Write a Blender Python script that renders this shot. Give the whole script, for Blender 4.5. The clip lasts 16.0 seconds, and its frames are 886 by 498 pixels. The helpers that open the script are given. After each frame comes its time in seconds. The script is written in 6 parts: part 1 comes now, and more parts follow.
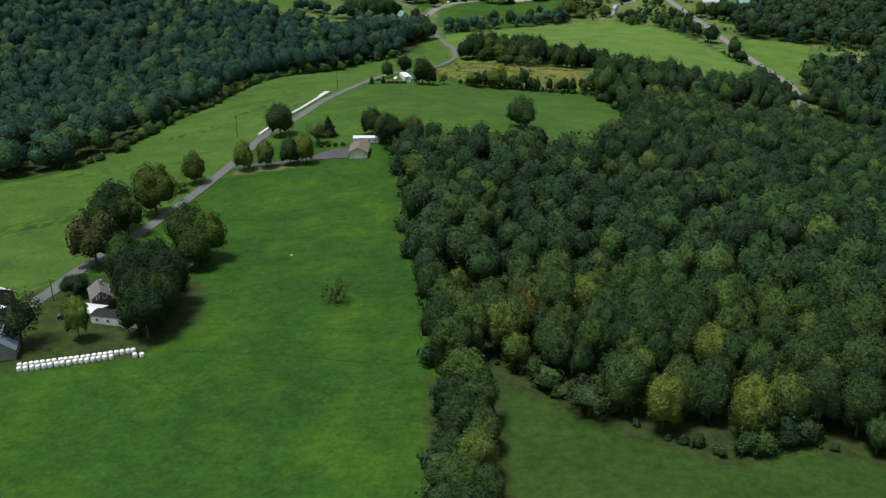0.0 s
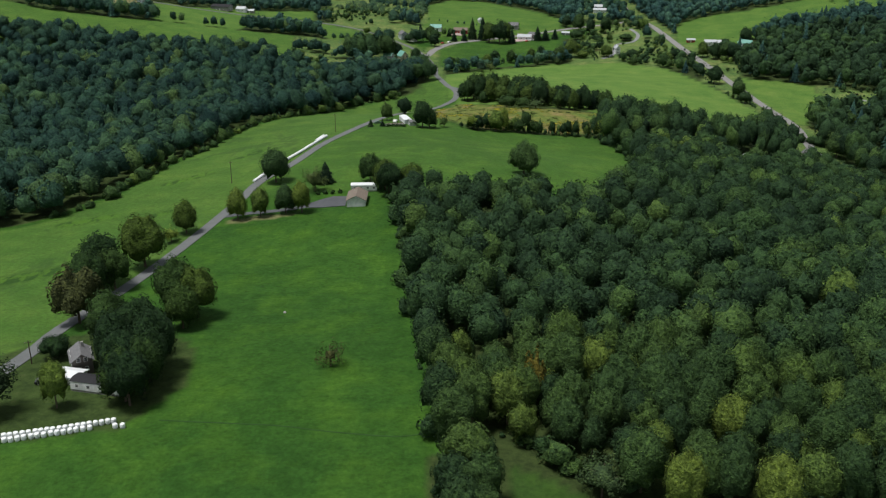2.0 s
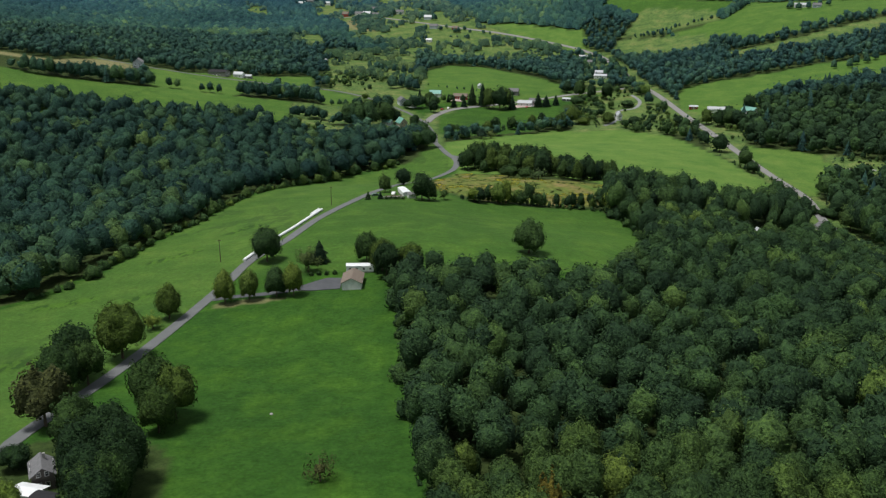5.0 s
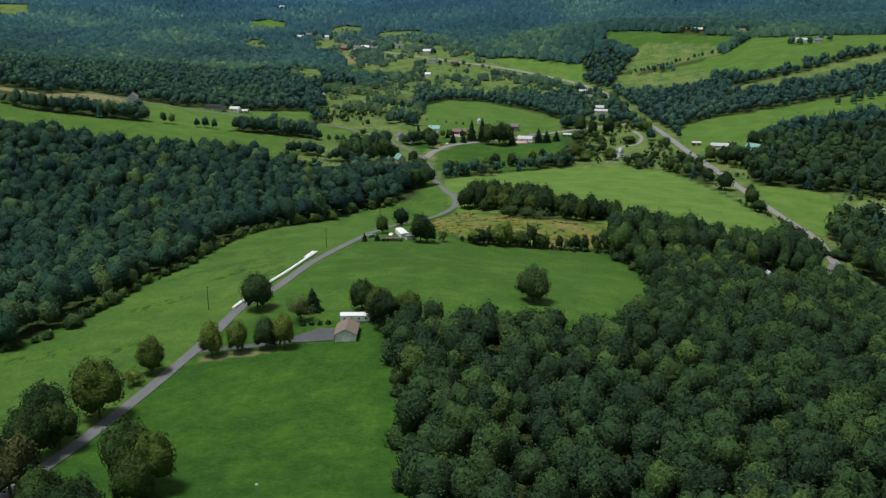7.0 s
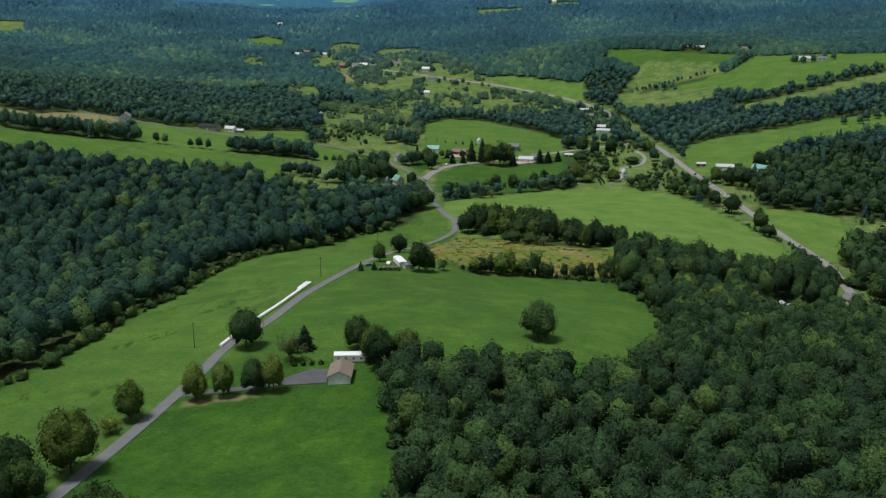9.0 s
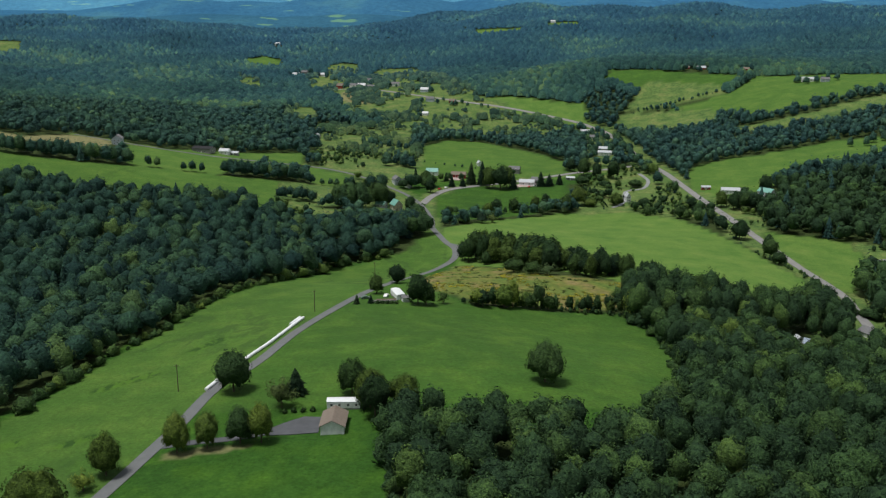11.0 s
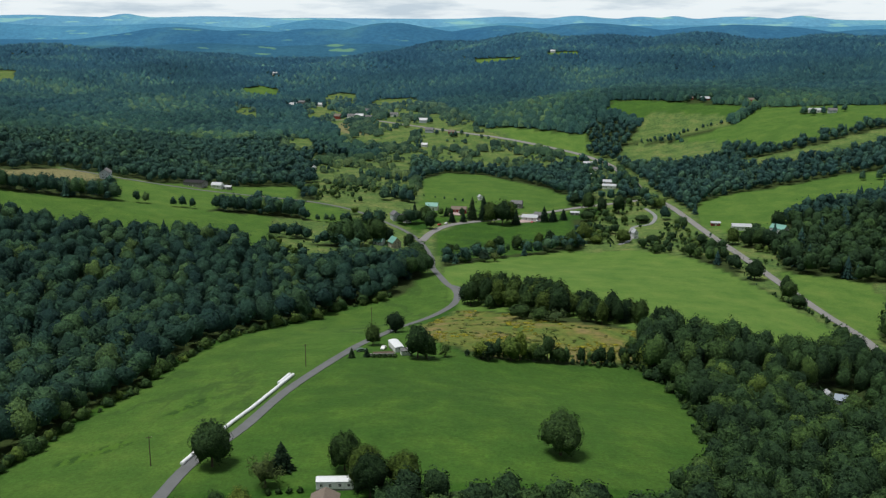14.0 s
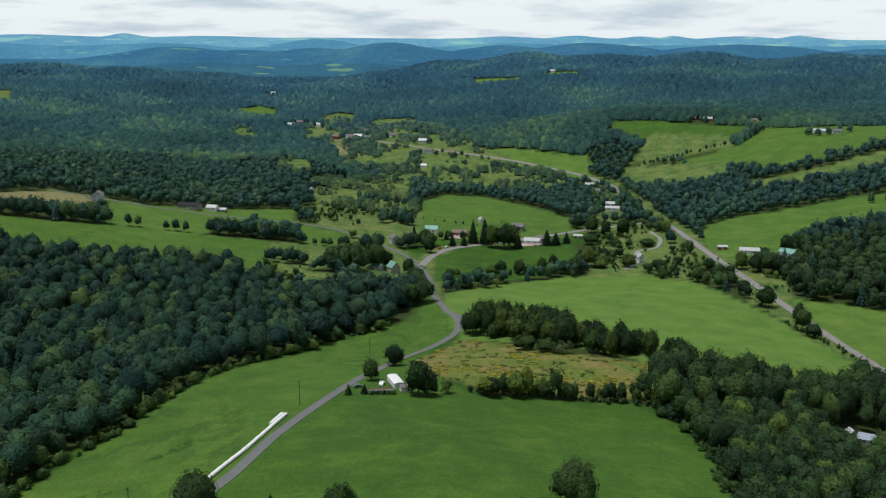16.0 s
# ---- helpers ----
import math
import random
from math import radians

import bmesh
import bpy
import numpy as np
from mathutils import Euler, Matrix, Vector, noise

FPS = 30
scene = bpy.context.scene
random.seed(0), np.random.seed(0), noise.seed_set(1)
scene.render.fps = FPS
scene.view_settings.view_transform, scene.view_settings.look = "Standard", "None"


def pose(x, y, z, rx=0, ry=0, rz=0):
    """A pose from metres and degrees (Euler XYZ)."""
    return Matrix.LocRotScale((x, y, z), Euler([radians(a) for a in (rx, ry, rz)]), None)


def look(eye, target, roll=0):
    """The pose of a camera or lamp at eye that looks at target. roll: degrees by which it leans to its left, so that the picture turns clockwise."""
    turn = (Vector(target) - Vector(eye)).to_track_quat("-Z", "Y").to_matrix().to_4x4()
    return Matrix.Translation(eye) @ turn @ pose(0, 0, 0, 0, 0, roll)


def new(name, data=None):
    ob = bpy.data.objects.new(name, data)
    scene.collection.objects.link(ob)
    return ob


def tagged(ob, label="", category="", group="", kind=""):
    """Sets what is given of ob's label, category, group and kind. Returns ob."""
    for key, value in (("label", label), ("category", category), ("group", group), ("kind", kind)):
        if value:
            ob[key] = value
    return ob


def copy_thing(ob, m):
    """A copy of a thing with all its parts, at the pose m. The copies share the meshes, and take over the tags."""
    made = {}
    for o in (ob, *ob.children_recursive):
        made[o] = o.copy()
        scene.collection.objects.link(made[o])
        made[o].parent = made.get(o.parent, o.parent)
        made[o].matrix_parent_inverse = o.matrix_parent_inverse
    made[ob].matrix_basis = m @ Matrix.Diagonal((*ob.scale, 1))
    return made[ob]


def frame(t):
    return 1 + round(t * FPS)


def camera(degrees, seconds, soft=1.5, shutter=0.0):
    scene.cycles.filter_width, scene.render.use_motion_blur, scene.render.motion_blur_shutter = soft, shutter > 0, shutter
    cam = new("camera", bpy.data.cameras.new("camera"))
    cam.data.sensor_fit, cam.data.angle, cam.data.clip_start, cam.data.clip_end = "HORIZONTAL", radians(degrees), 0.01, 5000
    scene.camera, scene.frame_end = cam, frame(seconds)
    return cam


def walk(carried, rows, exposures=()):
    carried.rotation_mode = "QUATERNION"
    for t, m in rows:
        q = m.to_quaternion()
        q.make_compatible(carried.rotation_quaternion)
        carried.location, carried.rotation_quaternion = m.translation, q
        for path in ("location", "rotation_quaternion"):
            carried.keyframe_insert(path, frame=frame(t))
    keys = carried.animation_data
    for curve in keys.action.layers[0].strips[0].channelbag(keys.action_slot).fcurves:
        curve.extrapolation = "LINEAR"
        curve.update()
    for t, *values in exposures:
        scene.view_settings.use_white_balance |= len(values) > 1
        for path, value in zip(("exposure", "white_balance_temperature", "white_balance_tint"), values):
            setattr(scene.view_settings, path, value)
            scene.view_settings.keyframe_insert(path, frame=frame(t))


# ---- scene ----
cam = camera(48, 16.0, soft=1.3)
PATH = [
    (0.0, look((0.00, 0.00, 118.80), (-1.42, 275.31, -0.38), -0.33)),
    (0.5, look((-0.06, 3.64, 118.91), (-1.46, 280.20, 2.65), -0.29)),
    (1.0, look((-0.15, 7.34, 118.90), (-1.55, 284.83, 4.89), -0.30)),
    (1.5, look((-0.27, 11.15, 119.03), (-1.58, 289.53, 7.22), -0.28)),
    (2.0, look((-0.44, 14.94, 119.14), (-1.70, 294.25, 9.65), -0.26)),
    (2.5, look((-0.54, 18.71, 119.29), (-1.76, 298.99, 12.31), -0.24)),
    (3.0, look((-0.73, 22.71, 119.35), (-1.88, 304.07, 15.25), -0.22)),
    (3.5, look((-1.05, 26.69, 119.48), (-1.99, 309.02, 18.07), -0.16)),
    (4.0, look((-1.19, 30.65, 119.58), (-2.04, 313.92, 20.79), -0.16)),
    (6.5, look((-1.91, 52.94, 119.83), (-2.13, 340.69, 34.97), 0.03)),
    (7.0, look((-1.95, 58.07, 119.78), (-2.09, 346.19, 36.20), 0.04)),
    (7.5, look((-2.14, 63.17, 119.97), (-2.12, 351.62, 37.52), 0.07)),
    (8.0, look((-2.30, 68.58, 119.99), (-2.11, 357.34, 38.62), 0.11)),
    (8.5, look((-2.43, 74.02, 120.01), (-2.18, 363.12, 39.87), 0.11)),
    (9.0, look((-2.56, 79.61, 120.15), (-2.27, 369.02, 41.16), 0.11)),
    (11.5, look((-3.38, 106.90, 120.78), (-2.45, 398.06, 48.49), 0.14)),
    (12.0, look((-3.48, 112.49, 121.04), (-2.51, 403.96, 50.00), 0.17)),
    (12.5, look((-3.82, 118.06, 120.91), (-2.69, 409.87, 51.29), 0.16)),
    (13.0, look((-4.04, 123.72, 120.93), (-2.85, 415.84, 52.67), 0.17)),
    (13.5, look((-4.52, 129.48, 121.04), (-3.21, 421.93, 54.15), 0.18)),
    (14.0, look((-4.80, 135.05, 121.00), (-3.46, 427.82, 55.56), 0.17)),
    (14.5, look((-5.13, 140.57, 120.99), (-3.65, 433.65, 56.94), 0.18)),
    (15.0, look((-5.37, 145.72, 121.04), (-3.86, 439.09, 58.36), 0.18)),
    (15.5, look((-5.58, 151.10, 120.93), (-4.01, 444.78, 59.69), 0.18)),
    (16.0, look((-5.99, 156.60, 120.86), (-4.26, 450.56, 60.99), 0.20)),
]
walk(cam, PATH, [(0.0, -0.04, 6420, 10), (4.0, 0.0, 6420, 10), (8.0, -0.09, 6420, 10), (12.0, -0.13, 6420, 10), (14.0, -0.19, 6420, 10), (16.0, -0.22, 6420, 10)])

# ---- light ----
SUN_ELEVATION, SUN_TURN = 73, 250      # degrees; the turn is counted clockwise from +y
world = bpy.data.worlds.new("sky")
scene.world = world
world.use_nodes = True
wn, wl = world.node_tree.nodes, world.node_tree.links
wn.clear()
w_out = wn.new("ShaderNodeOutputWorld")
w_bg = wn.new("ShaderNodeBackground")
w_sky = wn.new("ShaderNodeTexSky")
w_sky.sky_type, w_sky.sun_disc = "NISHITA", False
w_sky.sun_elevation, w_sky.sun_rotation = radians(SUN_ELEVATION), radians(SUN_TURN)
w_sky.air_density, w_sky.dust_density = 1.0, 2.0
w_tc = wn.new("ShaderNodeTexCoord")
w_sep = wn.new("ShaderNodeSeparateXYZ")
w_flat = wn.new("ShaderNodeCombineXYZ")
w_lift = wn.new("ShaderNodeMath"); w_lift.operation = "ADD"; w_lift.inputs[1].default_value = 0.13
w_dx = wn.new("ShaderNodeMath"); w_dx.operation = "DIVIDE"
w_dy = wn.new("ShaderNodeMath"); w_dy.operation = "DIVIDE"
w_noise = wn.new("ShaderNodeTexNoise")
w_noise.inputs["Scale"].default_value, w_noise.inputs["Detail"].default_value = 1.25, 9
w_noise.inputs["Roughness"].default_value = 0.58
w_ramp = wn.new("ShaderNodeValToRGB")
w_ramp.color_ramp.elements[0].position, w_ramp.color_ramp.elements[0].color = 0.34, (0.75, 0.89, 1.0, 1)
w_ramp.color_ramp.elements[1].position, w_ramp.color_ramp.elements[1].color = 0.52, (1.17, 1.26, 1.29, 1)
w_gain = wn.new("ShaderNodeMix"); w_gain.data_type = "RGBA"; w_gain.blend_type = "MULTIPLY"
w_gain.inputs["Factor"].default_value = 1.0
w_gain.inputs["B"].default_value = (0.11, 0.11, 0.11, 1)
w_mix = wn.new("ShaderNodeMix"); w_mix.data_type = "RGBA"
w_mix.inputs["Factor"].default_value = 0.82
wl.new(w_tc.outputs["Generated"], w_sep.inputs[0])
wl.new(w_sep.outputs["Z"], w_lift.inputs[0])
wl.new(w_sep.outputs["X"], w_dx.inputs[0]); wl.new(w_lift.outputs[0], w_dx.inputs[1])
wl.new(w_sep.outputs["Y"], w_dy.inputs[0]); wl.new(w_lift.outputs[0], w_dy.inputs[1])
wl.new(w_dx.outputs[0], w_flat.inputs[0]); wl.new(w_dy.outputs[0], w_flat.inputs[1])
wl.new(w_flat.outputs[0], w_noise.inputs["Vector"])
wl.new(w_noise.outputs["Fac"], w_ramp.inputs[0])
wl.new(w_sky.outputs[0], w_gain.inputs["A"])
wl.new(w_gain.outputs["Result"], w_mix.inputs["A"])
wl.new(w_ramp.outputs[0], w_mix.inputs["B"])
w_high = wn.new("ShaderNodeValToRGB")      # unseen upper sky, dimmed to weaken the fill light on the trees' sides
w_high.color_ramp.elements[0].position, w_high.color_ramp.elements[0].color = 0.05, (1.0, 1.0, 1.0, 1)
w_high.color_ramp.elements[1].position, w_high.color_ramp.elements[1].color = 0.20, (0.30, 0.30, 0.31, 1)
w_top = w_high.color_ramp.elements.new(1.0); w_top.color = (0.42, 0.42, 0.43, 1)
w_shade = wn.new("ShaderNodeMix"); w_shade.data_type = "RGBA"; w_shade.blend_type = "MULTIPLY"
w_shade.inputs["Factor"].default_value = 1.0
wl.new(w_sep.outputs["Z"], w_high.inputs[0])
wl.new(w_mix.outputs["Result"], w_shade.inputs["A"]); wl.new(w_high.outputs[0], w_shade.inputs["B"])
wl.new(w_shade.outputs["Result"], w_bg.inputs["Color"])
w_bg.inputs["Strength"].default_value = 0.95
wl.new(w_bg.outputs[0], w_out.inputs[0])
sun = new("sun", bpy.data.lights.new("sun", "SUN"))
sun.data.energy, sun.data.angle, sun.data.color = 3.9, radians(16), (1.0, 0.975, 0.93)
sun.matrix_world = look((0, 0, 0), (-math.sin(radians(SUN_TURN)) * math.cos(radians(SUN_ELEVATION)),
                                    -math.cos(radians(SUN_TURN)) * math.cos(radians(SUN_ELEVATION)), -math.sin(radians(SUN_ELEVATION))))

# ---- materials ----
def material(name, rough=0.85, spec=0.3):
    m = bpy.data.materials.new(name)
    m.use_nodes = True
    b = m.node_tree.nodes["Principled BSDF"]
    b.inputs["Roughness"].default_value = rough
    b.inputs["Specular IOR Level"].default_value = spec
    return m, m.node_tree.nodes, m.node_tree.links, b


def noise_node(n, l, src, scale, detail=4, rough=0.55, stretch=None):
    t = n.new("ShaderNodeTexNoise")
    t.inputs["Scale"].default_value, t.inputs["Detail"].default_value, t.inputs["Roughness"].default_value = scale, detail, rough
    if stretch:
        mp = n.new("ShaderNodeMapping")
        mp.inputs["Scale"].default_value = stretch[:3]
        if len(stretch) > 3:
            mp.inputs["Rotation"].default_value = (0, 0, stretch[3])
        l.new(src, mp.inputs[0])
        src = mp.outputs[0]
    l.new(src, t.inputs["Vector"])
    return t.outputs["Fac"]


def ramp_node(n, l, src, stops):
    r = n.new("ShaderNodeValToRGB")
    e = r.color_ramp.elements
    while len(e) < len(stops):
        e.new(0.5)
    for k, (p, c) in enumerate(stops):
        e[k].position, e[k].color = p, (*c, 1)
    l.new(src, r.inputs[0])
    return r.outputs[0]


def mix_node(n, l, fac, a, b, blend="MIX"):
    x = n.new("ShaderNodeMix")
    x.data_type, x.blend_type = "RGBA", blend
    for key, v in (("Factor", fac), ("A", a), ("B", b)):
        if isinstance(v, (int, float)):
            x.inputs[key].default_value = v
        elif isinstance(v, tuple):
            x.inputs[key].default_value = (*v, 1)
        else:
            l.new(v, x.inputs[key])
    return x.outputs["Result"]


def bump_node(n, l, src, bsdf, strength, distance):
    b = n.new("ShaderNodeBump")
    b.inputs["Strength"].default_value, b.inputs["Distance"].default_value = strength, distance
    l.new(src, b.inputs["Height"])
    l.new(b.outputs[0], bsdf.inputs["Normal"])


def plain(name, colour, rough=0.7, spec=0.3, metal=0.0, wear=0.25, scale=1.5, bump=0.0):
    """Paint, boards, metal and the like: a base colour with blotches and fine grain."""
    m, n, l, b = material(name, rough, spec)
    b.inputs["Metallic"].default_value = metal
    pos = n.new("ShaderNodeNewGeometry").outputs["Position"]
    big, fine = noise_node(n, l, pos, scale * 0.35, 5), noise_node(n, l, pos, scale * 6, 3)
    dark = tuple(c * (1 - wear) for c in colour)
    c1 = mix_node(n, l, ramp_node(n, l, big, [(0.35, (0, 0, 0)), (0.65, (1, 1, 1))]), dark, colour)
    c2 = mix_node(n, l, 0.35, c1, ramp_node(n, l, fine, [(0.3, tuple(c * 0.75 for c in colour)), (0.7, tuple(min(1, c * 1.1) for c in colour))]))
    l.new(c2, b.inputs["Base Color"])
    if bump:
        bump_node(n, l, fine, b, 0.5, bump)
    return m


def ground_material():
    m, n, l, b = material("meadows_and_woodland_floor", 0.95, 0.1)
    pos = n.new("ShaderNodeNewGeometry").outputs["Position"]
    cover = n.new("ShaderNodeAttribute"); cover.attribute_name = "cover"
    sep = n.new("ShaderNodeSeparateColor")
    l.new(cover.outputs["Color"], sep.inputs[0])
    extra = n.new("ShaderNodeAttribute"); extra.attribute_name = "bare"
    wide = noise_node(n, l, pos, 0.012, 5, 0.6)
    mid = noise_node(n, l, pos, 0.06, 6, 0.62)
    streak = noise_node(n, l, pos, 0.05, 5, 0.6, (1.0, 0.22, 1.0, 0.25))
    fine = noise_node(n, l, pos, 0.9, 5, 0.7)
    tuft = noise_node(n, l, pos, 0.35, 6, 0.75)
    # hay meadow
    hay = ramp_node(n, l, wide, [(0.3, HAY_DARK), (0.5, HAY_MID), (0.72, HAY_LIGHT)])
    hay = mix_node(n, l, ramp_node(n, l, mid, [(0.46, (0, 0, 0)), (0.70, (0.55, 0.55, 0.55))]), hay, HAY_YELLOW)
    hay = mix_node(n, l, ramp_node(n, l, streak, [(0.48, (0, 0, 0)), (0.7, (0.4, 0.4, 0.4))]), hay, HAY_DEEP)
    clump = noise_node(n, l, pos, 0.20, 5, 0.7)
    hay = mix_node(n, l, 0.75, hay, ramp_node(n, l, clump, [(0.34, (0.74, 0.78, 0.74)), (0.52, (1, 1, 1)), (0.68, (1.32, 1.26, 1.2))]), "MULTIPLY")
    hay = mix_node(n, l, 0.5, hay, ramp_node(n, l, fine, [(0.3, (0.45, 0.45, 0.45)), (0.7, (1.5, 1.5, 1.45))]), "MULTIPLY")
    hay = mix_node(n, l, 0.6, hay, ramp_node(n, l, tuft, [(0.3, (0.72, 0.76, 0.72)), (0.7, (1.25, 1.22, 1.25))]), "MULTIPLY")
    # paler hay: the fields' own tone, with sun and cloud shade painted in
    field_tone = n.new("ShaderNodeAttribute"); field_tone.attribute_name = "field_tone"
    pale_hay = ramp_node(n, l, mid, [(0.3, (0.072, 0.148, 0.028)), (0.55, (0.106, 0.184, 0.038)), (0.75, (0.145, 0.206, 0.050))])
    pale_hay = mix_node(n, l, 0.5, pale_hay, ramp_node(n, l, fine, [(0.3, (0.55, 0.55, 0.55)), (0.7, (1.4, 1.4, 1.35))]), "MULTIPLY")
    hay = mix_node(n, l, field_tone.outputs["Fac"], hay, pale_hay)
    # wet swales with rank dark grass, here and there
    swale = noise_node(n, l, pos, 0.018, 5, 0.65, (1.0, 0.55, 1.0, 0.5))
    line = ramp_node(n, l, swale, [(0.465, (0, 0, 0)), (0.497, (1, 1, 1)), (0.53, (0, 0, 0))])
    where = ramp_node(n, l, noise_node(n, l, pos, 0.011, 2, 0.5), [(0.46, (0, 0, 0)), (0.54, (1, 1, 1))])
    line = mix_node(n, l, 1.0, line, where, "MULTIPLY")
    line = mix_node(n, l, 1.0, line, ramp_node(n, l, field_tone.outputs["Fac"], [(0.26, (0, 0, 0)), (0.32, (0.6, 0.6, 0.6)), (0.43, (0.6, 0.6, 0.6)), (0.48, (0, 0, 0))]), "MULTIPLY")
    hay = mix_node(n, l, line, hay, (0.030, 0.065, 0.016))
    # lodged and rank grass in wavering strips, with lush growth round them
    rank = n.new("ShaderNodeAttribute"); rank.attribute_name = "rank"
    hay = mix_node(n, l, ramp_node(n, l, rank.outputs["Fac"], [(0.1, (0, 0, 0)), (0.9, (0.5, 0.5, 0.5))]), hay, HAY_YELLOW)
    wisp = ramp_node(n, l, noise_node(n, l, pos, 0.30, 4, 0.6, (1.0, 0.45, 1.0, -0.75)), [(0.47, (0, 0, 0)), (0.56, (1, 1, 1))])
    wisp = mix_node(n, l, 1.0, wisp, ramp_node(n, l, rank.outputs["Fac"], [(0.15, (0, 0, 0)), (0.6, (0.8, 0.8, 0.8))]), "MULTIPLY")
    hay = mix_node(n, l, wisp, hay, (0.020, 0.052, 0.011))
    # goldenrod
    rod = ramp_node(n, l, mid, [(0.36, (0.085, 0.135, 0.034)), (0.50, (0.128, 0.150, 0.040)), (0.58, (0.160, 0.150, 0.054)), (0.67, (0.195, 0.155, 0.078)), (0.78, (0.14, 0.15, 0.045))])
    rod = mix_node(n, l, 0.7, rod, ramp_node(n, l, tuft, [(0.35, (0.4, 0.5, 0.35)), (0.65, (1.4, 1.35, 1.1))]), "MULTIPLY")
    # rough pasture and scrub
    scrub = ramp_node(n, l, mid, [(0.32, (0.052, 0.100, 0.032)), (0.5, (0.094, 0.148, 0.044)), (0.70, (0.160, 0.178, 0.068))])
    scrub = mix_node(n, l, 0.7, scrub, ramp_node(n, l, tuft, [(0.35, (0.35, 0.42, 0.35)), (0.6, (1.3, 1.3, 1.1))]), "MULTIPLY")
    # leaf litter and undergrowth below the trees
    floor = ramp_node(n, l, tuft, [(0.35, (0.020, 0.032, 0.010)), (0.6, (0.042, 0.064, 0.018)), (0.75, (0.075, 0.070, 0.032))])
    tan = ramp_node(n, l, tuft, [(0.35, (0.12, 0.125, 0.055)), (0.65, (0.23, 0.21, 0.10))])
    c = mix_node(n, l, sep.outputs[0], floor, hay)
    c = mix_node(n, l, sep.outputs[1], c, rod)
    c = mix_node(n, l, sep.outputs[2], c, scrub)
    c = mix_node(n, l, extra.outputs["Fac"], c, tan)
    l.new(c, b.inputs["Base Color"])
    bump_node(n, l, tuft, b, 0.6, 0.5)
    return m


HAY_DARK, HAY_MID, HAY_LIGHT = (0.0200, 0.061, 0.010), (0.0275, 0.078, 0.011), (0.038, 0.099, 0.013)
HAY_YELLOW, HAY_DEEP = (0.060, 0.136, 0.013), (0.020, 0.066, 0.009)


def foliage(name, stops, joined, leaf=1.0, haze=None):
    """Leaves: tone differs tree by tree and leaf cluster by leaf cluster."""
    m, n, l, b = material(name, 0.8, 0.08)
    geo = n.new("ShaderNodeNewGeometry")
    if joined:
        at = n.new("ShaderNodeAttribute"); at.attribute_name = "tone"
        tone = at.outputs["Fac"]
    else:
        info = n.new("ShaderNodeObjectInfo")
        tone = info.outputs["Random"]
    c = ramp_node(n, l, tone, stops)
    if not joined:
        c = mix_node(n, l, 1.0, c, info.outputs["Color"], "MULTIPLY")
    # blends the blue of distance haze into the leaf colour
    if haze:
        share = n.new("ShaderNodeAttribute"); share.attribute_name = "haze"
        c = mix_node(n, l, share.outputs["Fac"], c, ramp_node(n, l, tone, haze))
    c = mix_node(n, l, 0.85, c, ramp_node(n, l, geo.outputs["Random Per Island"], [(0.0, (0.72, 0.74, 0.77)), (0.5, (0.97, 0.97, 0.96)), (1.0, (1.34, 1.30, 1.10))]), "MULTIPLY")
    grain = noise_node(n, l, geo.outputs["Position"], 2.2, 4, 0.7)
    c = mix_node(n, l, 0.8, c, ramp_node(n, l, grain, [(0.3, (0.54, 0.56, 0.60)), (0.7, (1.38, 1.36, 1.32))]), "MULTIPLY")
    l.new(c, b.inputs["Base Color"])
    tuft = noise_node(n, l, geo.outputs["Position"], leaf, 3, 0.7)      # bump highs painted bright, hollows dark: sunlit tufts over shaded gaps
    c = mix_node(n, l, 0.9, c, ramp_node(n, l, tuft, [(0.34, (0.52, 0.56, 0.62)), (0.5, (0.95, 0.96, 0.96)), (0.66, (1.50, 1.46, 1.20))]), "MULTIPLY")
    l.new(c, b.inputs["Base Color"])
    bump_node(n, l, tuft, b, 1.0, 1.5 / leaf)
    tr = n.new("ShaderNodeBsdfTranslucent")
    l.new(c, tr.inputs["Color"])
    ms = n.new("ShaderNodeMixShader"); ms.inputs[0].default_value = 0.12
    out = n["Material Output"]
    l.new(b.outputs[0], ms.inputs[1]); l.new(tr.outputs[0], ms.inputs[2]); l.new(ms.outputs[0], out.inputs[0])
    return m


LEAF_STOPS = [(0.0, (0.028, 0.059, 0.03)), (0.4, (0.043, 0.089, 0.035)), (0.72, (0.068, 0.124, 0.038)), (0.93, (0.106, 0.164, 0.038)), (1.0, (0.142, 0.197, 0.038))]
# bluer from stand to stand outwards: distance haze is put into these leaf colours
LEFT_STOPS = [(0.0, (0.02, 0.054, 0.049)), (0.4, (0.034, 0.081, 0.057)), (0.72, (0.059, 0.12, 0.057)), (0.93, (0.096, 0.156, 0.05)), (1.0, (0.12, 0.174, 0.048))]
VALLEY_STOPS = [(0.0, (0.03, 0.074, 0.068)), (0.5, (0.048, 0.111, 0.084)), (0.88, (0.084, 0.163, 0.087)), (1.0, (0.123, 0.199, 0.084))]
FAR_HAZE_STOPS = [(0.0, (0.024, 0.074, 0.114)), (0.5, (0.03, 0.091, 0.136)), (0.9, (0.044, 0.122, 0.147)), (1.0, (0.07, 0.155, 0.136))]
M_GROUND = ground_material()
M_LEAF = foliage("broadleaf_foliage", [(0.0, (0.028, 0.055, 0.025)), (0.45, (0.046, 0.084, 0.030)), (0.8, (0.074, 0.119, 0.033)), (1.0, (0.118, 0.160, 0.034))], False)
M_WOOD_LEAF = foliage("woodland_foliage", LEAF_STOPS, True)
M_LEFT_LEAF = foliage("hillside_foliage", LEFT_STOPS, True, 0.85)
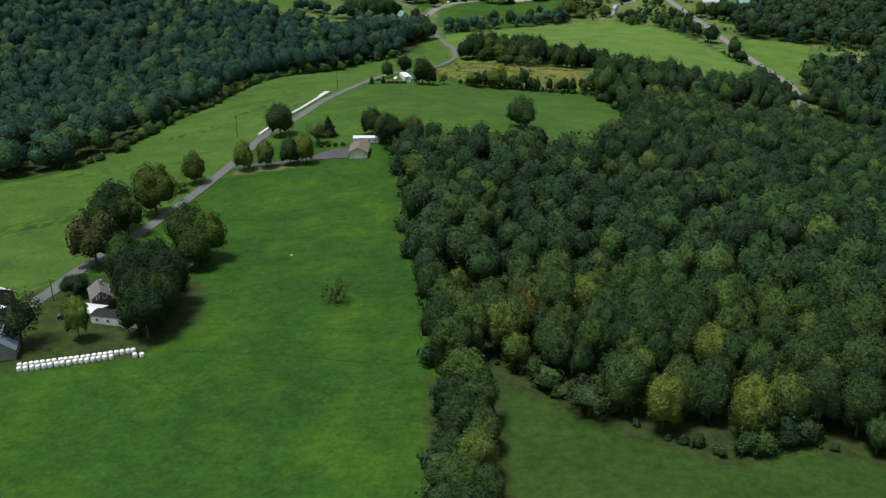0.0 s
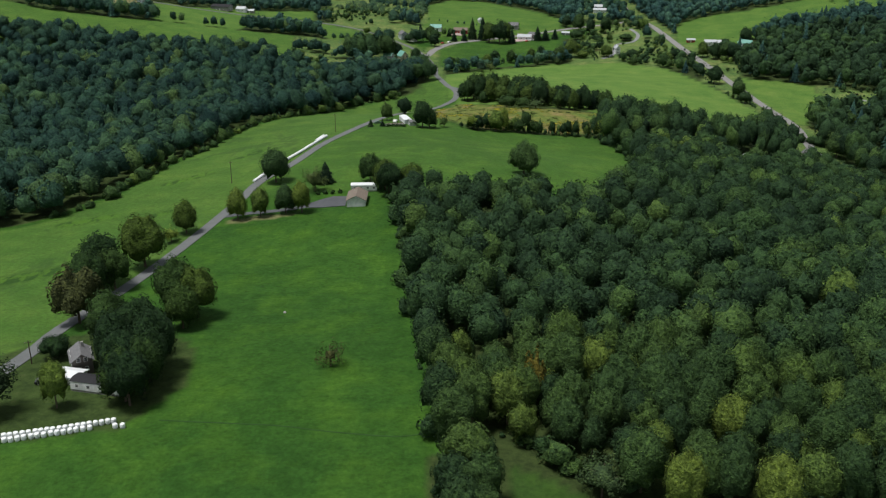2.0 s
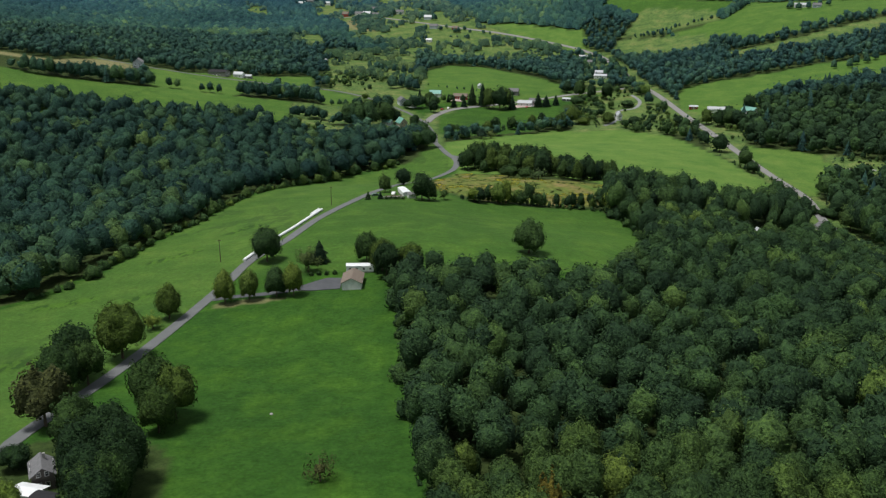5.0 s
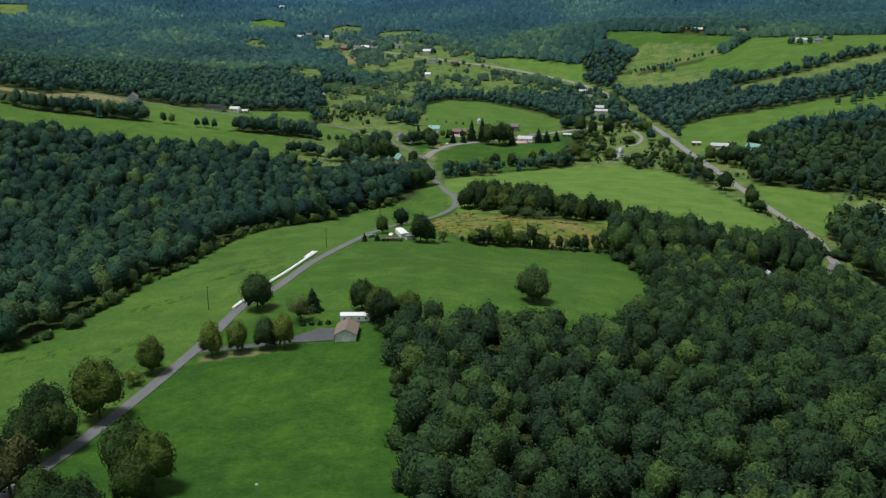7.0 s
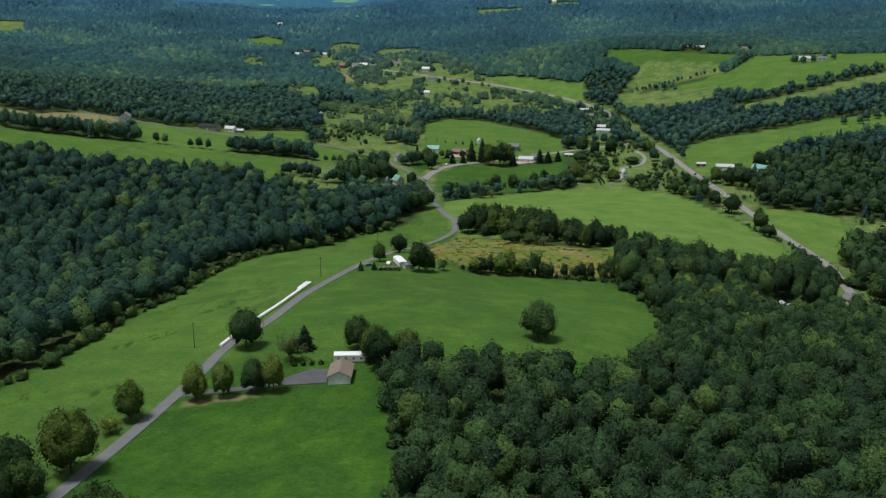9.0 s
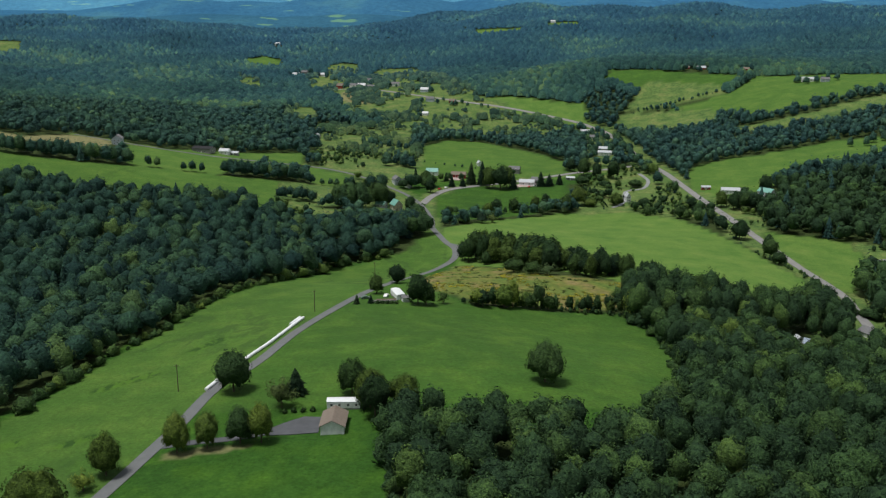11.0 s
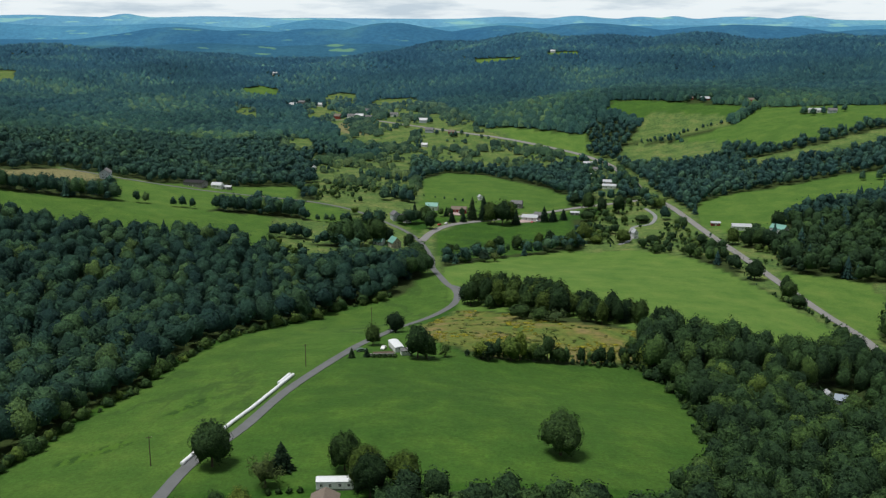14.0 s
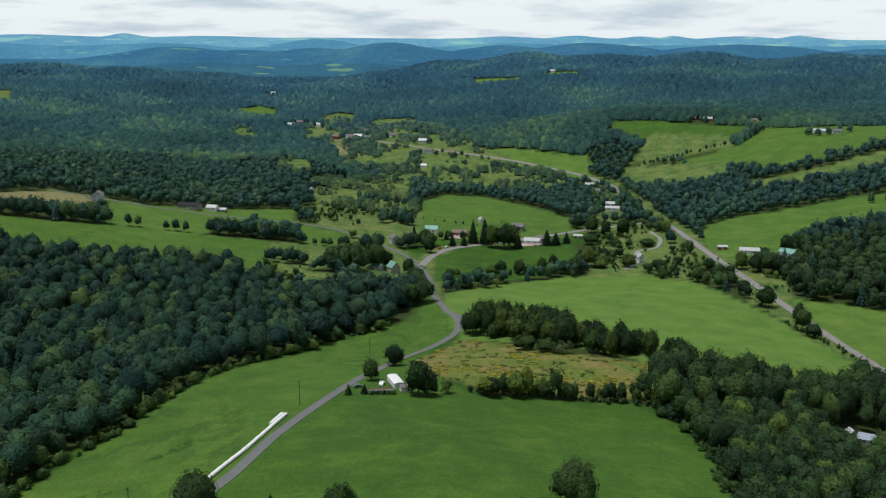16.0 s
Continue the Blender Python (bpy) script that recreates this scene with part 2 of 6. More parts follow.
# darker for the self-shade plain crowns lack, blued for haze, all in colour
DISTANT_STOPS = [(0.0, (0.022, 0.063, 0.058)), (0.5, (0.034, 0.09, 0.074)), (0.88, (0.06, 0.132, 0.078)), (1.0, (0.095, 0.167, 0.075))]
DISTANT_HAZE = [(0.0, (0.025, 0.089, 0.172)), (0.5, (0.033, 0.111, 0.201)), (0.9, (0.05, 0.151, 0.222)), (1.0, (0.081, 0.195, 0.217))]
M_DISTANT_LEAF = foliage("distant_foliage", DISTANT_STOPS, True, 0.6, DISTANT_HAZE)
M_THICKET_LEAF = foliage("thicket_foliage", [(0.0, (0.028, 0.064, 0.038)), (0.5, (0.050, 0.100, 0.050)), (1.0, (0.104, 0.158, 0.064))], True, 0.6, DISTANT_HAZE)
M_VALLEY_LEAF = foliage("valley_foliage", VALLEY_STOPS, True, 0.6, FAR_HAZE_STOPS)
M_BRONZE = foliage("bronzed_autumn_foliage", [(0.0, (0.036, 0.058, 0.024)), (0.5, (0.052, 0.068, 0.026)), (1.0, (0.075, 0.078, 0.03))], False)
M_NEEDLE = foliage("conifer_needles", [(0.0, (0.016, 0.036, 0.020)), (0.6, (0.026, 0.052, 0.026)), (1.0, (0.040, 0.068, 0.028))], False)
M_BARK = plain("bark", (0.12, 0.095, 0.07), 0.95, 0.1, wear=0.5, scale=3, bump=0.05)
M_ASPHALT = plain("worn_asphalt", (0.138, 0.145, 0.146), 0.9, 0.2, wear=0.22, scale=0.6, bump=0.02)
M_HIGHWAY = plain("pale_highway_asphalt", (0.225, 0.22, 0.215), 0.9, 0.2, wear=0.22, scale=0.5)
M_DRIVE = plain("driveway_asphalt", (0.088, 0.092, 0.100), 0.9, 0.2, wear=0.3, scale=0.8)

# ---- shape of the land: broad swells over a base level of -30 m ----
NEAR_SWELLS = [
    (-250, 0, 220, 24.0), (0, 0, 220, 17.8), (250, 0, 220, 16.9), (-260, 220, 130, 26.7), (-90, 220, 130, 10.9),
    (60, 220, 130, 17.8), (220, 220, 130, 3.0), (-330, 420, 130, 18.1), (-110, 420, 130, 12.5), (40, 420, 130, 21.0),
    (190, 420, 130, -3.8), (400, 420, 130, -22.1),
]
SLOPE_SWELLS = [
    (-120, 520, 80, -3.6), (-40, 520, 80, 1.2), (60, 520, 80, -16.8), (175, 550, 80, -7.5), (-360, 620, 150, -3.0),
    (-130, 620, 150, 4.7), (80, 620, 150, 27.7), (260, 620, 150, -18.4), (-80, 660, 80, -10.6), (0, 660, 80, -12.0),
    (90, 660, 80, -11.6),
]
VALLEY_SWELLS = [
    (-450, 860, 200, 38.4), (-180, 860, 200, 4.6), (50, 860, 200, -16.3), (280, 860, 200, -5.1), (560, 860, 200, -1.0),
    (-520, 1150, 260, 34.5), (-150, 1150, 260, -2.3), (180, 1150, 260, -13.9), (480, 1150, 260, 9.0), (850, 1150, 260, 24.2),
    (0, 1400, 170, -7.8), (200, 1400, 170, -28.2), (420, 1400, 170, -1.1), (580, 1400, 170, 11.9),
]
DISTANT_SWELLS = [
    (-900, 1600, 380, 38.7), (-400, 1600, 380, -12.5), (50, 1600, 380, 1.1), (450, 1600, 380, 29.1), (950, 1600, 380, 34.9),
    (-150, 1680, 170, 6.7), (80, 1680, 170, 1.7), (260, 1680, 170, 19.0), (-950, 2850, 520, 34.0), (600, 3100, 650, 26.0), (1500, 3000, 500, 30.0), (-800, 2200, 520, 13.4), (-100, 2200, 520, -5.3),
    (600, 2200, 520, 19.4), (1300, 2200, 520, 28.5), (-1300, 2900, 650, 46.6), (-400, 2900, 650, 22.3), (500, 2900, 650, 71.5),
    (1400, 2900, 650, 57.7), (80, 3350, 330, 44.0), (430, 3300, 300, 13.0), (1200, 3200, 450, 15.0), (-1480, 2850, 300, 15.0),
]


def land(x, y):
    """The ground's height at arrays of places."""
    x, y = np.asarray(x, float), np.asarray(y, float)
    z = np.full(np.broadcast(x, y).shape, -30.0)
    for a, b, r, h in NEAR_SWELLS + SLOPE_SWELLS + VALLEY_SWELLS + DISTANT_SWELLS:
        z = z + h * np.exp(-((x - a) ** 2 + (y - b) ** 2) / r ** 2)
    # folds of the distant slopes
    far = np.clip((y - 1550) / 700, 0, 1)
    return z + far * (8 * np.sin(x * 0.0105 + y * 0.0042 + 1) * np.sin(y * 0.0078 - x * 0.0031) + 5 * np.sin(x * 0.021 - y * 0.009))


def at_ground(x, y):
    return float(land(x, y))


def inside(poly, x, y):
    """Which of the places lie in a polygon."""
    hit = np.zeros(np.shape(x), bool)
    for (ax, ay), (bx, by) in zip(poly, poly[1:] + poly[:1]):
        cross = (ay > y) != (by > y)
        hit ^= cross & (x < (bx - ax) * (y - ay) / ((by - ay) or 1e-9) + ax)
    return hit


def away(line, x, y):
    """Distance of places from a polyline."""
    best = np.full(np.shape(x), 1e9)
    for (ax, ay), (bx, by) in zip(line, line[1:]):
        ux, uy = bx - ax, by - ay
        k = np.clip(((x - ax) * ux + (y - ay) * uy) / (ux * ux + uy * uy + 1e-9), 0, 1)
        best = np.minimum(best, np.hypot(x - ax - k * ux, y - ay - k * uy))
    return best


# Land cover, in metres on the plan: hay meadows, goldenrod, rough pasture, dry stubble.
HAY = [
    [(-6, -300), (-500, -300), (-500, 200), (-200, 325), (-150, 367), (-143, 378), (-134, 403), (-128, 436), (-124, 464), (-119, 493), (-113, 545),
     (-100, 590), (-83, 636), (-57, 682), (-27, 712), (-20, 728), (-14, 775), (-5, 772), (7, 703), (3, 683), (-10, 647), (-13, 592), (-9, 557), (11, 530),
     (46, 542), (77, 545), (87, 529), (92, 490), (84, 434), (72, 398), (57, 371), (38, 365), (16, 363), (8, 373), (-4, 367), (-14, 371), (-23, 372), (-22, 362), (-20, 321), (-12, 252), (-7, 209), (-5, 190)],
    [(12, -300), (12, 186), (25, 176), (42, 164), (54, 158), (70, 165), (85, 161), (200, 150), (300, -300)],
    [(-390, 860), (-316, 862), (-291, 870), (-263, 884), (-240, 894), (-214, 901), (-183, 914), (-140, 928), (-126, 839), (-157, 800), (-213, 800), (-299, 790), (-390, 770)],
    [(-282, 980), (-240, 1017), (-188, 1054), (-143, 1095), (-132, 1036), (-185, 989), (-213, 916), (-244, 896), (-268, 931)],
    [(-132, 1017), (-96, 1004), (-63, 952), (-85, 944), (-117, 975)],
    [(-10, 936), (21, 993), (111, 1014), (117, 981), (78, 930), (31, 895), (5, 875), (-10, 893)],
    [(-27, 1110), (-21, 1212), (4, 1275), (49, 1274), (104, 1180), (125, 1116), (116, 1071), (77, 1082), (49, 1053), (23, 1045), (-18, 1040)],
    [(-2, 790), (29, 845), (91, 892), (148, 899), (185, 858), (199, 784), (205, 710), (215, 639), (163, 608), (121, 615), (92, 650), (51, 690), (8, 712)],
    [(228, 804), (255, 790), (278, 768), (276, 730), (262, 706), (250, 684), (240, 678), (232, 710), (228, 751)],
    [(239, 1058), (275, 1083), (332, 1095), (395, 1117), (433, 1120), (500, 1130), (470, 1080), (412, 1071), (361, 1032), (313, 1010), (264, 963), (225, 977)],
    [(234, 1644), (306, 1624), (432, 1548), (389, 1506), (294, 1564)],
    [(442, 1529), (578, 1456), (700, 1440), (660, 1380), (544, 1376), (472, 1346), (396, 1321), (351, 1394), (297, 1434), (387, 1448)],
    [(47, 1575), (95, 1572), (199, 1510), (202, 1482), (184, 1457), (136, 1499), (76, 1527)],
    [(-90, 1575), (-46, 1594), (-48, 1501), (-78, 1500)],
    [(81, 2672), (140, 2668), (198, 2640), (196, 2612), (140, 2636), (84, 2648)],
    [(255, 2650), (300, 2640), (345, 2655), (340, 2620), (262, 2615)],
    [(-417, 2230), (-385, 2285), (-338, 2275), (-350, 2205), (-398, 2190)],
]
FIELD_TONES = [0.45, 0.6, 0.5, 0.12, 0.5, 0.9, 0.75, 0.60, 0.22, 0.55, 0.75, 0.6, 0.8, 0.7, 0.6]   # each far meadow's lightness: freshness of cut, plus patchy sunlight put into colour
GOLDENROD = [[(-15, 606), (-9, 628), (-2, 652), (8, 672), (23, 662), (34, 648), (44, 624), (62, 612), (80, 604), (113, 600), (110, 588), (76, 550), (46, 545), (14, 541), (2, 551), (-10, 563), (-16, 585)]]
PASTURE = [
    [(-140, 928), (-118, 933), (-104, 932), (-84, 934), (-70, 938), (-60, 905), (-66, 872), (-90, 850), (-126, 836)],
    [(-132, 835), (-104, 845), (-66, 830), (-70, 791), (-105, 775), (-127, 796)],
    [(336, 1251), (389, 1259), (443, 1272), (513, 1305), (600, 1320), (570, 1260), (488, 1247), (428, 1217), (372, 1211), (329, 1206)],
    [(294, 1564), (389, 1506), (382, 1454), (330, 1451), (243, 1458), (269, 1499)],
    [(242, 1452), (296, 1432), (349, 1389), (337, 1321), (292, 1298), (220, 1405)],
    [(-159, 1328), (-99, 1375), (-36, 1351), (-40, 1256), (-87, 1216), (-119, 1224)],
    [(-9, 1535), (76, 1510), (168, 1450), (154, 1393), (78, 1321), (-9, 1332), (-46, 1451)],
    [(126, 1013), (186, 1090), (210, 1032), (214, 873), (185, 857), (148, 897), (107, 886)],
    [(214, 873), (226, 870), (223, 721), (227, 650), (214, 619), (218, 647), (209, 720), (200, 788)],
    [(204, 976), (224, 971), (237, 905), (247, 847), (232, 804), (222, 858), (218, 931)],
    [(-143, 1095), (-87, 1216), (-40, 1256), (-27, 1110), (-32, 983), (-70, 986), (-103, 1023)],
    [(278, 768), (300, 760), (318, 735), (305, 705), (270, 690), (262, 706), (276, 730)],
    [(-70, 868), (-40, 943), (-11, 840), (-19, 797), (-57, 807)],
]
STUBBLE = [
    [(-400, 930), (-347, 928), (-332, 978), (-310, 995), (-292, 977), (-290, 952), (-320, 924), (-341, 913), (-400, 905)],
    [(-157, 1681), (-102, 1703), (-105, 1554), (-146, 1575)],
]
TREE_ROW = [(-81, 354), (-70, 356), (-56, 359), (-56, 362), (-70, 360.5), (-81, 358.5)]      # worn ground below the row of trees
RANK = [((-140, 297), (-124, 310), 4.5), ((-142, 362), (-128, 370), 3.5), ((-113, 367), (-105, 373), 2.2), ((-117, 413), (-103, 427), 3.0), ((-96, 452), (-88, 470), 2.5)]      # lodged, rank grass
FARMYARD = [(-128, 200), (-100, 194), (-72, 201), (-62, 222), (-66, 245), (-84, 264), (-98, 254), (-112, 240)]
SCRUB = [        # open thickets of the upper valley
    [(-273, 2093), (-209, 2005), (-144, 1970), (-129, 2146), (-56, 2149), (9, 1874), (56, 1591), (92, 1533), (88, 1472), (36, 1474), (6, 1471), (-35, 1457), (-58, 1473), (-85, 1489), (-129, 1562),
     (-157, 1617), (-164, 1710), (-203, 1777), (-235, 1887)],
    [(-232, 1520), (-205, 1540), (-182, 1520), (-176, 1490), (-196, 1462), (-218, 1490)],
    [(-160, 1363), (-99, 1374), (-58, 1391), (-36, 1353), (-36, 1230), (-73, 1178), (-108, 1178), (-133, 1194), (-150, 1290)],
    [(-131, 1152), (-108, 1178), (-71, 1155), (-26, 1190), (-21, 1075), (-44, 1040), (-73, 1027), (-99, 1034), (-121, 1068)],
    [(-385, 1990), (-352, 1950), (-318, 1902), (-326, 1880), (-362, 1915)],
    [(194, 1381), (201, 1260), (183, 1162), (163, 1185), (172, 1298)],
    [(-1000, 2360), (-935, 2356), (-915, 2312), (-985, 2300)],
    [(-251, 2190), (-210, 2229), (-159, 2185), (-199, 2130)],
]
VILLAGE = [[(-75, 960), (-30, 1005), (-30, 1050), (20, 1046), (50, 1054), (116, 1070), (160, 1100), (170, 1040), (126, 1012), (20, 992), (-10, 936), (-30, 900), (-60, 930)]]
LANE = [(-330, 988), (-221, 1001), (-189, 1008), (-132, 1018), (-97, 1011), (-70, 990), (-45, 957), (-30, 932), (-18, 895), (-10, 837), (-9, 792), (-4, 758), (0.5, 736), (5.5, 721), (6.5, 707), (4.5, 691), (-1, 676), (-9, 657), (-16, 638),
        (-22, 612), (-29, 578), (-41, 540), (-58, 476), (-67, 432), (-77, 405), (-81, 380), (-86, 355), (-92, 325), (-98, 293), (-105, 258), (-107, 238), (-116, 195), (-130, 140), (-150, 60), (-175, -60), (-200, -300)]
VILLAGE_STREET = [(-18, 904), (-10, 942), (6, 976), (36, 1001), (80, 1030), (130, 1062), (190, 1085)]
HIGHWAY = [(300, 380), (250, 470), (222, 520), (214, 560), (218, 600), (224, 642), (220, 697), (220, 770), (221, 855), (218, 932), (212, 1043), (202, 1114), (206, 1206), (212, 1358), (199, 1411),
           (176, 1449), (128, 1490), (76, 1527), (23, 1563), (-60, 1640), (-140, 1720), (-260, 1800)]


def smooth_line(points, step):
    """A round-cornered line through the points, at even steps."""
    p = [Vector((*q, 0)) for q in points]
    p = [p[0] * 2 - p[1]] + p + [p[-1] * 2 - p[-2]]
    out = []
    for k in range(1, len(p) - 2):
        a, b, c, d = p[k - 1], p[k], p[k + 1], p[k + 2]
        m = max(2, int((c - b).length / step))
        for i in range(m):
            t = i / m
            out.append(0.5 * (2 * b + (c - a) * t + (2 * a - 5 * b + 4 * c - d) * t * t + (3 * b - a - 3 * c + d) * t ** 3))
    out.append(p[-2])
    return [(q.x, q.y) for q in out]


LANE_LINE = smooth_line(LANE, 5)
HIGHWAY_LINE = smooth_line(HIGHWAY, 8)
STREET_LINE = smooth_line(VILLAGE_STREET, 5)


def mesh_object(name, verts, faces, mat, smooth=False, attributes=(), normals=None):
    """One mesh object from arrays of places and of equal-sided faces. attributes: (name, kind, values at the corners' places)."""
    verts, faces = np.asarray(verts, np.float32), np.asarray(faces, np.int32)
    me = bpy.data.meshes.new(name)
    sides = faces.shape[1]
    me.vertices.add(len(verts)); me.loops.add(faces.size); me.polygons.add(len(faces))
    me.vertices.foreach_set("co", verts.ravel())
    me.loops.foreach_set("vertex_index", faces.ravel())
    me.polygons.foreach_set("loop_start", np.arange(0, faces.size, sides, dtype=np.int32))
    me.polygons.foreach_set("use_smooth", np.full(len(faces), smooth))
    for key, kind, values in attributes:
        a = me.attributes.new(key, kind, "POINT")
        a.data.foreach_set("color" if kind == "FLOAT_COLOR" else "value", np.asarray(values, np.float32).ravel())
    me.update(calc_edges=True)
    if normals is not None:
        me.normals_split_custom_set_from_vertices(np.asarray(normals, np.float32))
    me.materials.append(mat)
    return new(name, me)


# q shifted k metres towards the middle of the camera's path
def toward_camera(q, k):
    d = math.hypot(q[0], q[1] - 150)
    return q[0] - q[0] / d * k, q[1] - (q[1] - 150) / d * k


def build_ground():
    ys = [*np.arange(-300, 120, 12.0), *np.arange(120, 420, 2.2)]
    while ys[-1] < 4900:
        ys.append(ys[-1] * 1.009)
    ys = np.array(ys)
    across = np.linspace(-1, 1, 321)
    X = across[None, :] * (0.72 * (np.maximum(ys, 60)[:, None] + 230))
    Y = np.repeat(ys[:, None], len(across), 1)
    Z = land(X, Y)
    rows, cols = X.shape
    i = np.arange(rows * cols).reshape(rows, cols)
    faces = np.stack([i[:-1, :-1], i[:-1, 1:], i[1:, 1:], i[1:, :-1]], -1).reshape(-1, 4)
    x, y = X.ravel(), Y.ravel()
    cover = np.zeros((len(x), 4)); cover[:, 3] = 1
    for k, group in enumerate((HAY, GOLDENROD, PASTURE + SCRUB)):
        for poly in group:
            cover[inside(poly, x, y), k] = 1
    for shift in (-6, 5):
        cover[inside(HAY[0], x - shift, y) & (y > 190) & (y < 700), 0] = 1
    # shade on the right-hand meadow is put in as darker floor colour
    cover[inside(HAY[1], x, y), 0] = 0.55
    for poly in HAY[2:]:
        for k in (20, 40):
            cover[inside([toward_camera(q, k) for q in poly], x, y), 0] = 1
    for poly in SCRUB:
        for k in (25, 50, 75, 100):
            m = inside([toward_camera(q, k * q[1] / 1500) for q in poly], x, y)
            cover[m & (cover[:, 0] < 0.5), 2] = 1
    for line, w in ((LANE_LINE, 9), (HIGHWAY_LINE, 14), (STREET_LINE, 9)):
        verge = away(line[::2], x, y) < w
        cover[verge & (cover[:, 0] < 0.5), 2] = 1
    for poly in VILLAGE:
        m = inside(poly, x, y); cover[m, 0] = 1
    # brownish yard ground, mixed extra dark for the shade lying over it
    cover[inside(FARMYARD, x, y), 0] = 0.12
    field_tone = np.zeros(len(x))
    lane_x = np.interp(y, [p[1] for p in LANE[:12:-1]], [p[0] for p in LANE[:12:-1]])
    field_tone[inside(HAY[0], x, y) & (x < lane_x) & (y > 180)] = 0.40
    field_tone[inside(HAY[0], x, y) & (x > lane_x) & (y > 385)] = 0.24
    for k, v in enumerate(FIELD_TONES):
        for q in (40, 20, 0):
            field_tone[inside([toward_camera(p, q) for p in HAY[2 + k]], x, y)] = v
    bare = np.zeros(len(x))
    bare[inside(TREE_ROW, x, y)] = 0.8
    for poly in STUBBLE:
        bare[inside(poly, x, y)] = 1
    rank = np.zeros(len(x))
    for (ax, ay), (bx, by), wide in RANK:
        rank = np.maximum(rank, np.exp(-(away([(ax, ay), (bx, by)], x, y) / wide) ** 2))
    return mesh_object("ground", np.stack([x, y, Z.ravel()], -1), faces, M_GROUND, True,
                       [("cover", "FLOAT_COLOR", cover), ("bare", "FLOAT", bare), ("field_tone", "FLOAT", field_tone), ("rank", "FLOAT", rank)])


tagged(build_ground(), "rolling green hay meadows and woodland floor", "ground", kind="structure")


def ribbon(name, line, width, mat, lift, parts=4, shift=0.0):
    """A strip that follows the land along a line, with its edges turned down."""
    p = np.array(line)
    d = np.gradient(p, axis=0)
    d /= np.linalg.norm(d, axis=1)[:, None]
    side = np.stack([d[:, 1], -d[:, 0]], -1)
    verts = []
    for k in range(-1, parts + 2):
        f = min(max(k / parts, 0), 1) - 0.5
        q = p + side * (f * width + shift)
        drop = lift if 0 <= k <= parts else -0.6
        verts.append(np.c_[q, land(q[:, 0], q[:, 1]) + drop])
    m, n = len(verts), len(p)
    i = np.arange(m * n).reshape(m, n)
    faces = np.stack([i[:-1, :-1], i[:-1, 1:], i[1:, 1:], i[1:, :-1]], -1).reshape(-1, 4)
    return mesh_object(name, np.concatenate(verts), faces, mat, False)


tagged(ribbon("road", LANE_LINE, 4.2, M_ASPHALT, 0.16), "grey worn asphalt country lane", "road", kind="structure")
tagged(ribbon("road", HIGHWAY_LINE, 6.0, M_HIGHWAY, 0.3), "pale asphalt highway through the valley", "road", kind="structure")
tagged(ribbon("road", STREET_LINE, 6.0, M_HIGHWAY, 0.3), "pale village street", "road", kind="structure")

# ---- trees ----
rng = np.random.default_rng(7)


def unit(v):
    return v / np.linalg.norm(v, axis=-1, keepdims=True)


ICO = bmesh.new()
bmesh.ops.create_icosphere(ICO, subdivisions=1, radius=1)
ICO_V = np.array([v.co[:] for v in ICO.verts]); ICO_F = np.array([[v.index for v in f.verts] for f in ICO.faces])
ICO.free()
ICO = bmesh.new()
bmesh.ops.create_icosphere(ICO, subdivisions=2, radius=1)
ICO2_V = np.array([v.co[:] for v in ICO.verts]); ICO2_F = np.array([[v.index for v in f.verts] for f in ICO.faces])
ICO.free()


ICO = bmesh.new()
bmesh.ops.create_icosphere(ICO, subdivisions=3, radius=1)
ICO3_V = np.array([v.co[:] for v in ICO.verts]); ICO3_F = np.array([[v.index for v in f.verts] for f in ICO.faces])
ICO.free()


def leaf_cards(centres, normals, size, tilt, r):
    """Small folded leaf clusters, two triangles each."""
    n = len(centres)
    nn = unit(normals + r.normal(0, tilt, (n, 3)))
    a = unit(np.cross(nn, r.normal(0, 1, (n, 3))))
    b = np.cross(nn, a)
    s = size * r.uniform(0.65, 1.35, (n, 1))
    fold = nn * s * r.uniform(-0.25, 0.35, (n, 1))
    v = np.stack([centres - a * s * 0.9, centres - b * s * 0.6 + fold, centres + a * s, centres + b * s * 0.6 + fold * 0.6], 1)
    i = np.arange(n)[:, None] * 4
    f = np.concatenate([i + [0, 1, 2], i + [0, 2, 3]])
    return v.reshape(-1, 3), f


CORES = {1: (ICO_V, ICO_F), 2: (ICO2_V, ICO2_F), 3: (ICO3_V, ICO3_F)}


